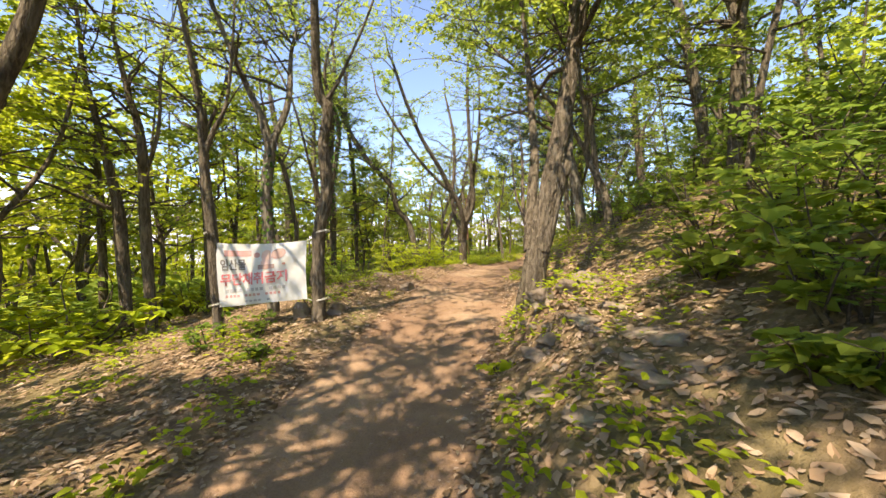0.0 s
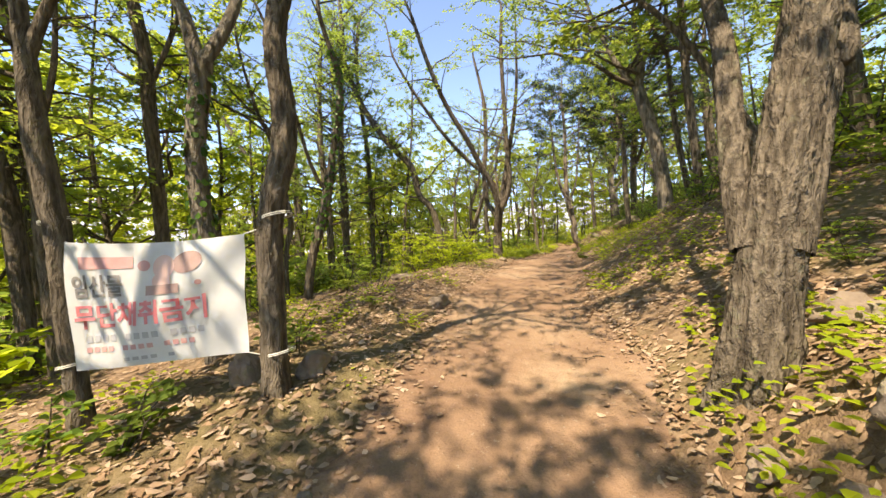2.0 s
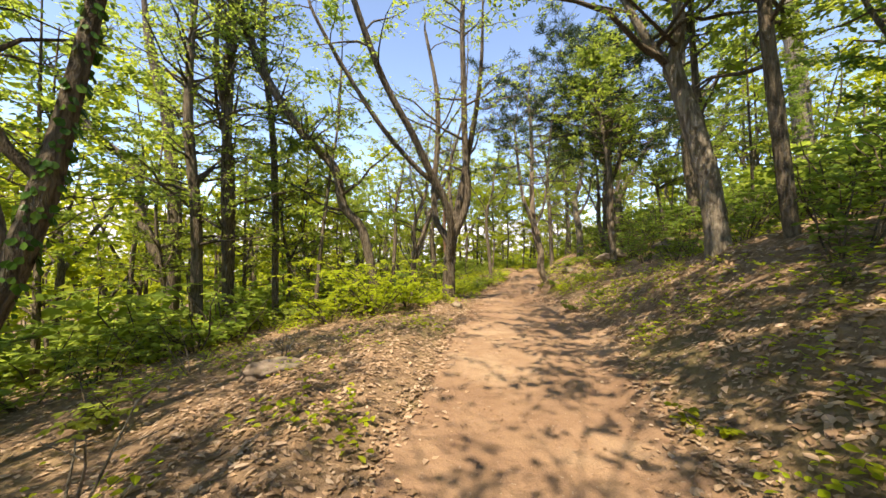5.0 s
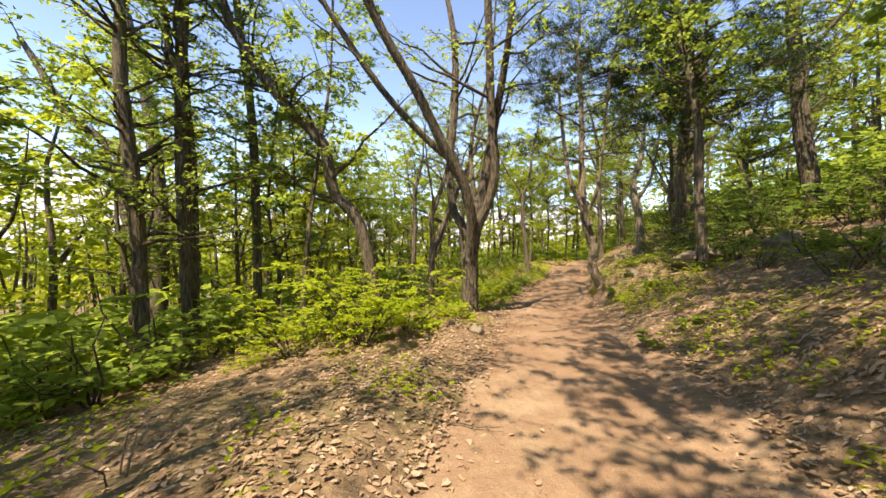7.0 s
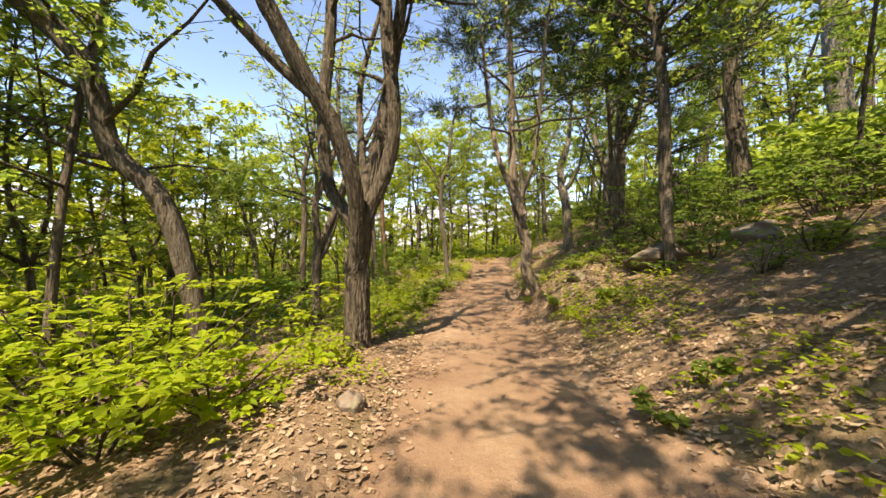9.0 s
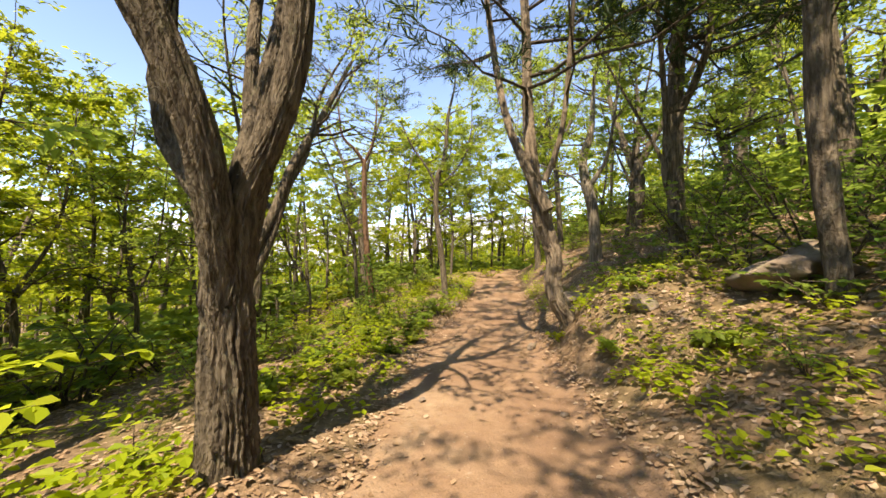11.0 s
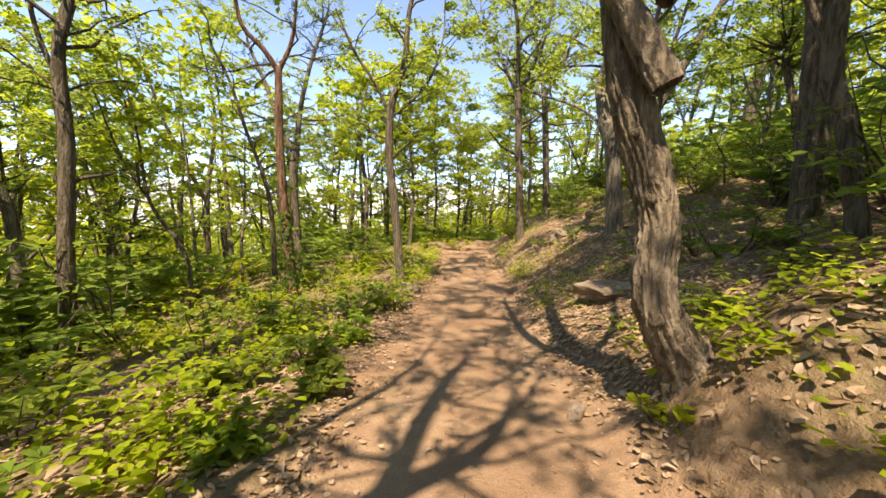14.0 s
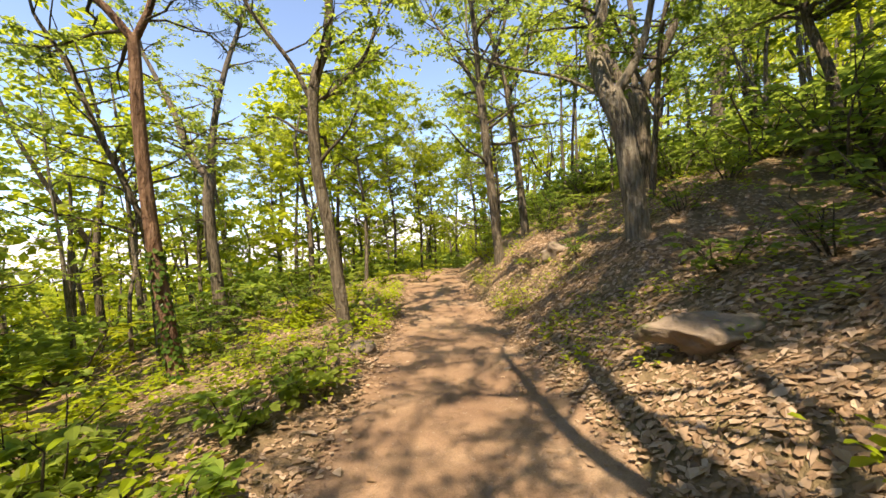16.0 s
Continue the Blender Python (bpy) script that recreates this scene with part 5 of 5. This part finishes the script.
# shrubs past counting, further off
wood, green = Soup(), Soup()
forms = [shrub_parts(1.0, 6, 0.17, 5, False) for _ in range(4)]
for n, (px, py, tall) in enumerate(far_at):
    w0, g0 = forms[n % 4]
    a = R.uniform(0, 6.28)
    turn = np.array([[math.cos(a), -math.sin(a), 0], [math.sin(a), math.cos(a), 0], [0, 0, 1]])
    v = np.concatenate(g0.v) @ turn.T * tall + (px, py, float(floor_z(px, py)))
    green.add(v, np.concatenate(g0.f))
for y in np.arange(-12, 78, 2.3):
    for x in np.arange(-48, 48, 2.3):
        px, py = x + R.uniform(-1, 1), y + R.uniform(-1, 1)
        if abs(px - trail(py)[0]) < 16.5 and -2 < py < 58:
            continue
        n, tall = 12, R.uniform(0.7, 1.6)
        at = R.normal(size=(n, 3)) * (0.7, 0.7, 0.45) * tall + (px, py, float(land(px, py)) + 0.9 * tall)
        green.leaves(at, R.normal(size=(n, 3)) * (1, 1, 0.4), R.normal(size=(n, 3)) * 0.5 + (0, 0, 1), R.uniform(0.4, 0.85, n), 0.65, False, 0.2)
tagged(new("far_undergrowth", green.mesh("far_undergrowth", OAK_LEAF, False)), "dense green undergrowth further into the wood", "undergrowth", kind="stuff")


def ground_points(n, y0, y1, near, far, sides=(-1, 1), power=1.6):
    y = R.uniform(y0, y1, n)
    c, w = trail(y)
    s = R.choice(sides, n)
    d = near + (far - near) * R.random(n) ** power
    return c + s * (w + d), y


# herbs and seedlings close to the ground
green = Soup()
px, py = ground_points(8500, -1.5, 33, 0.12, 7.0)
right = px > trail(py)[0]
patch = 0.25 * right * (py < 17) + np.sin(1.9 * px + 0.6 * py) * np.sin(1.1 * py - 0.7 * px + 1) + 0.4 * np.sin(3.7 * px + 2.9 * py)
dry = (py > 9.5) & (py < 16) & (px < trail(py)[0]) & (px > trail(py)[0] - 3.4)
keep = (patch > 0.05) & (~dry | (R.random(len(px)) < 0.35))
px, py = px[keep], py[keep]
per = 7
hub = np.stack([px, py, floor_z(px, py)], 1)
at = np.repeat(hub, per, 0)
n = len(at)
a = R.uniform(0, 2 * np.pi, n)
rise = R.uniform(0.02, 0.2, n) * np.repeat(R.uniform(0.4, 1.2, len(px)), per)
at = at + np.stack([np.cos(a) * 0.05, np.sin(a) * 0.05, rise], 1) + R.normal(size=(n, 3)) * (0.05, 0.05, 0.0)
green.leaves(at, np.stack([np.cos(a), np.sin(a), R.normal(size=n) * 0.25], 1), R.normal(size=(n, 3)) * 0.3 + (0, 0, 1), R.uniform(0.035, 0.085, n), 0.6, True, 0.2)
py = R.uniform(16.5, 33, 2300)
px = trail(py)[0] - trail(py)[1] - 0.15 - 3.6 * R.random(2300) ** 1.2
clump = np.sin(2.3 * px + 1.1 * py + 1) * np.sin(1.7 * py - 1.2 * px) + 0.6 * np.sin(4.1 * px - 3.3 * py)
px, py = px[clump > 0.38], py[clump > 0.38]
tall = np.repeat(R.choice([0.5, 0.9, 1.7], len(px)), 8)
at = np.repeat(np.stack([px, py, floor_z(px, py)], 1), 8, 0)
n = len(at)
a = R.uniform(0, 2 * np.pi, n)
at = at + np.stack([np.cos(a) * 0.07, np.sin(a) * 0.07, R.uniform(0.03, 0.3, n) * tall], 1) + R.normal(size=(n, 3)) * (0.07, 0.07, 0.0)
green.leaves(at, np.stack([np.cos(a), np.sin(a), R.normal(size=n) * 0.25], 1), R.normal(size=(n, 3)) * 0.3 + (0, 0, 1), R.uniform(0.04, 0.12, n), 0.6, True, 0.2)
px, py = ground_points(190, 16.8, 21.5, 0.3, 3.2, (1, 1))
at = np.repeat(np.stack([px, py, floor_z(px, py)], 1), 8, 0)
n = len(at)
a = R.uniform(0, 2 * np.pi, n)
at = at + np.stack([np.cos(a) * 0.07, np.sin(a) * 0.07, R.uniform(0.02, 0.2, n)], 1)
green.leaves(at, np.stack([np.cos(a), np.sin(a), R.normal(size=n) * 0.25], 1), R.normal(size=(n, 3)) * 0.3 + (0, 0, 1), R.uniform(0.04, 0.10, n), 0.6, True, 0.2)
tagged(new("ground_plants", green.mesh("ground_plants", FRESH_LEAF, False)), "patches of low green herbs and seedlings", "plants", kind="stuff")

# dry leaves over the forest floor, and a few blown on to the path
dry = Soup()
for count, y0, y1, near, far, small in ((30000, -1.5, 14, 0.5, 5.5, 1.0), (26000, 14, 30, 0.5, 5.5, 1.0), (12000, -2, 36, 4.5, 11, 1.3), (15000, -1, 14, -0.05, 1.8, 0.9), (13000, 14, 28, -0.05, 1.8, 0.9), (13000, 20.5, 29, 0.1, 4.0, 1.15)):
    px, py = ground_points(count, y0, y1, near, far, (1, 1) if small > 1.1 and far < 6 else (-1, 1), power=1.25)
    px = px + R.normal(size=count) * 0.06
    bare = (px > trail(py)[0]) & (px < 3.6) & (py > 17.8) & (py < 21.6) & (R.random(count) < 0.3)
    px, py = px[~bare], py[~bare]
    n = len(px)
    a = R.uniform(0, 2 * np.pi, n)
    lift = R.uniform(0.0, 0.012, n)
    at = np.stack([px, py, floor_z(px, py) + 0.008 + lift], 1)
    gx = (floor_z(px + 0.06, py) - floor_z(px - 0.06, py)) / 0.12
    gy = (floor_z(px, py + 0.06) - floor_z(px, py - 0.06)) / 0.12
    tilt = R.normal(size=n) * 0.13 + gx * np.cos(a) + gy * np.sin(a)
    upper = np.stack([-gx, -gy, np.ones(n)], 1) + R.normal(size=(n, 3)) * 0.2
    aim, size = np.stack([np.cos(a), np.sin(a), tilt], 1), R.choice([0.5, 0.7, 0.9, 1.15], n) * R.uniform(0.055, 0.095, n) * small
    close = np.abs(px - trail(py)[0]) - trail(py)[1] < 2.3
    crumpled(dry, at[close], aim[close], upper[close], size[close])
    dry.leaves(at[~close], aim[~close], upper[~close], size[~close], 0.55, False, R.uniform(-0.35, 0.45, n)[~close])
n = 6500
py = R.uniform(-1, 36, n)
c, w = trail(py)
u = np.sign(R.normal(size=n)) * R.random(n) ** 0.16
px = c + u * w * 1.04
a = R.uniform(0, 2 * np.pi, n)
at = np.stack([px, py, land(px, py) - 0.03 * (1 - u**2) + 0.024], 1)
crumpled(dry, at - (0, 0, 0.006), np.stack([np.cos(a), np.sin(a), R.normal(size=n) * 0.08], 1), R.normal(size=(n, 3)) * 0.12 + (0, 0, 1), R.uniform(0.025, 0.08, n))
tagged(new("leaf_litter", dry.mesh("leaf_litter", DRY_LEAF, False)), "dry tan oak leaves strewn over the floor", "leaf litter", kind="stuff")

# loose grit and crumbs of earth on the path
grit = Soup()
n = 9000
py = R.uniform(0, 33, n)
c, w = trail(py)
u = np.sign(R.normal(size=n)) * R.random(n) ** 0.55
px = c + u * w
r = R.uniform(0.004, 0.011, n) * R.choice([1, 1, 1, 1.8], n)
corner = np.array([[1, 0, 0], [0, 1, 0], [-1, 0, 0], [0, -1, 0], [0.3, 0.2, 0.7], [-0.3, 0.1, 0.6]])
at = np.stack([px, py, land(px, py) - 0.03 * (1 - u**2) + 0.012], 1)
v = at[:, None] + r[:, None, None] * (corner + R.normal(size=(n, 6, 3)) * 0.25)
k = np.arange(n)[:, None] * 6
grit.add(v.reshape(-1, 3), np.concatenate([k + [0, 1, 5, 4], k + [2, 3, 4, 5]]))
tagged(new("loose_grit", grit.mesh("loose_grit", EARTH, False)), "loose crumbs of tan earth and grit", "grit", kind="stuff")

# fallen twigs


def stick(x, y, length, turn, label, r=0.008):
    s = Soup()
    line = bend(np.array([0.0, 0, 0]), np.array([1.0, 0, 0.02]), length, 7, 0.0, 0.35)
    line[:, 2] = 0.004 + np.abs(line[:, 2]) * 0.25
    s.tube(line, np.linspace(r, r * 0.4, 7), 6)
    for k in (2, 4):
        side = bend(line[k], unit(np.array([0.7, R.choice([-1, 1]) * 0.7, 0.1])), length * 0.25, 4, 0, 0.2)
        s.tube(side, np.linspace(r * 0.6, r * 0.25, 4), 5)
    ob = new("fallen_stick", s.mesh("fallen_stick", TWIG))
    c, w = trail(y)
    z = float(floor_z(x, y)) if abs(x - c) > w else float(land(x, y)) - 0.03 * (1 - ((x - c) / w) ** 2) + 0.012
    ob.matrix_basis = pose(x, y, z + r, 0, 0, turn)
    return tagged(ob, label, "stick")


stick(-0.75, 12.45, 0.45, -8, "dead brown stick on the path edge")
stick(1.7, 19.9, 0.22, 100, "short grey twig on the earth", 0.005)
stick(0.25, 5.9, 0.3, 200, "short twig beside the path", 0.006)
for k in range(24):
    sx, sy = ground_points(1, 1, 30, 0.1, 3.0)
    tagged(stick(float(sx[0]), float(sy[0]), R.uniform(0.25, 0.9), R.uniform(0, 360), "dead twig lying among dry leaves", R.uniform(0.004, 0.01)), group="fallen twigs")
for bx, by, bh in ((-3.1, 11.6, 0.75), (-4.2, 11.4, 0.9), (-2.75, 8.3, 0.9)):
    thing = empty("bare_shrub", (bx, by, float(floor_z(bx, by))), R.uniform(0, 360))
    tagged(thing, "leafless pale twiggy shrub on the slope", "shrub")
    w0, g0 = shrub_parts(bh, 4, 0.05, 1, False)
    tagged(part("stemwork", w0.mesh("stemwork", PALE_BARK), thing), kind="stuff")


# cut branch stubs on the old pine


def knot(high, r, out):
    """A sawn-off stub on the pine's trunk, at a height over its foot."""
    out = unit(np.array(out, float))
    stem = np.array(PINE_STEM)
    off, thick = np.interp(high, stem[:, 1], stem[:, 0]), np.interp(high, stem[:, 1], stem[:, 2]) * 0.86
    at = np.array([off, 0.11 * (high + 0.45), high]) + out * thick * 1.02
    s = Soup()
    s.tube([at + out * o for o in (-0.09, -0.04, -0.015, 0.0, 0.006)], np.array([1.5, 1.35, 1.2, 1.08, 0.95]) * r, 18, 0.15)
    stub = part("branch_stub", s.mesh("branch_stub", PLATE_BARK), old_pine, "swollen collar of a cut branch")
    c = Soup()
    c.tube([at + out * o for o in (-0.02, 0.008, 0.012, 0.012)], np.array([0.96, 0.93, 0.5, 0.02]) * r, 16, 0.05)
    part("cut_face", c.mesh("cut_face", CUT_WOOD), stub, "pale sawn wood")


for high, wide, way in ((0.36, 0.05, (-0.85, -0.5, 0.0)), (1.1, 0.032, (-0.75, -0.65, 0.1)), (1.5, 0.036, (-0.8, -0.55, 0.15))):
    knot(high, wide, way)
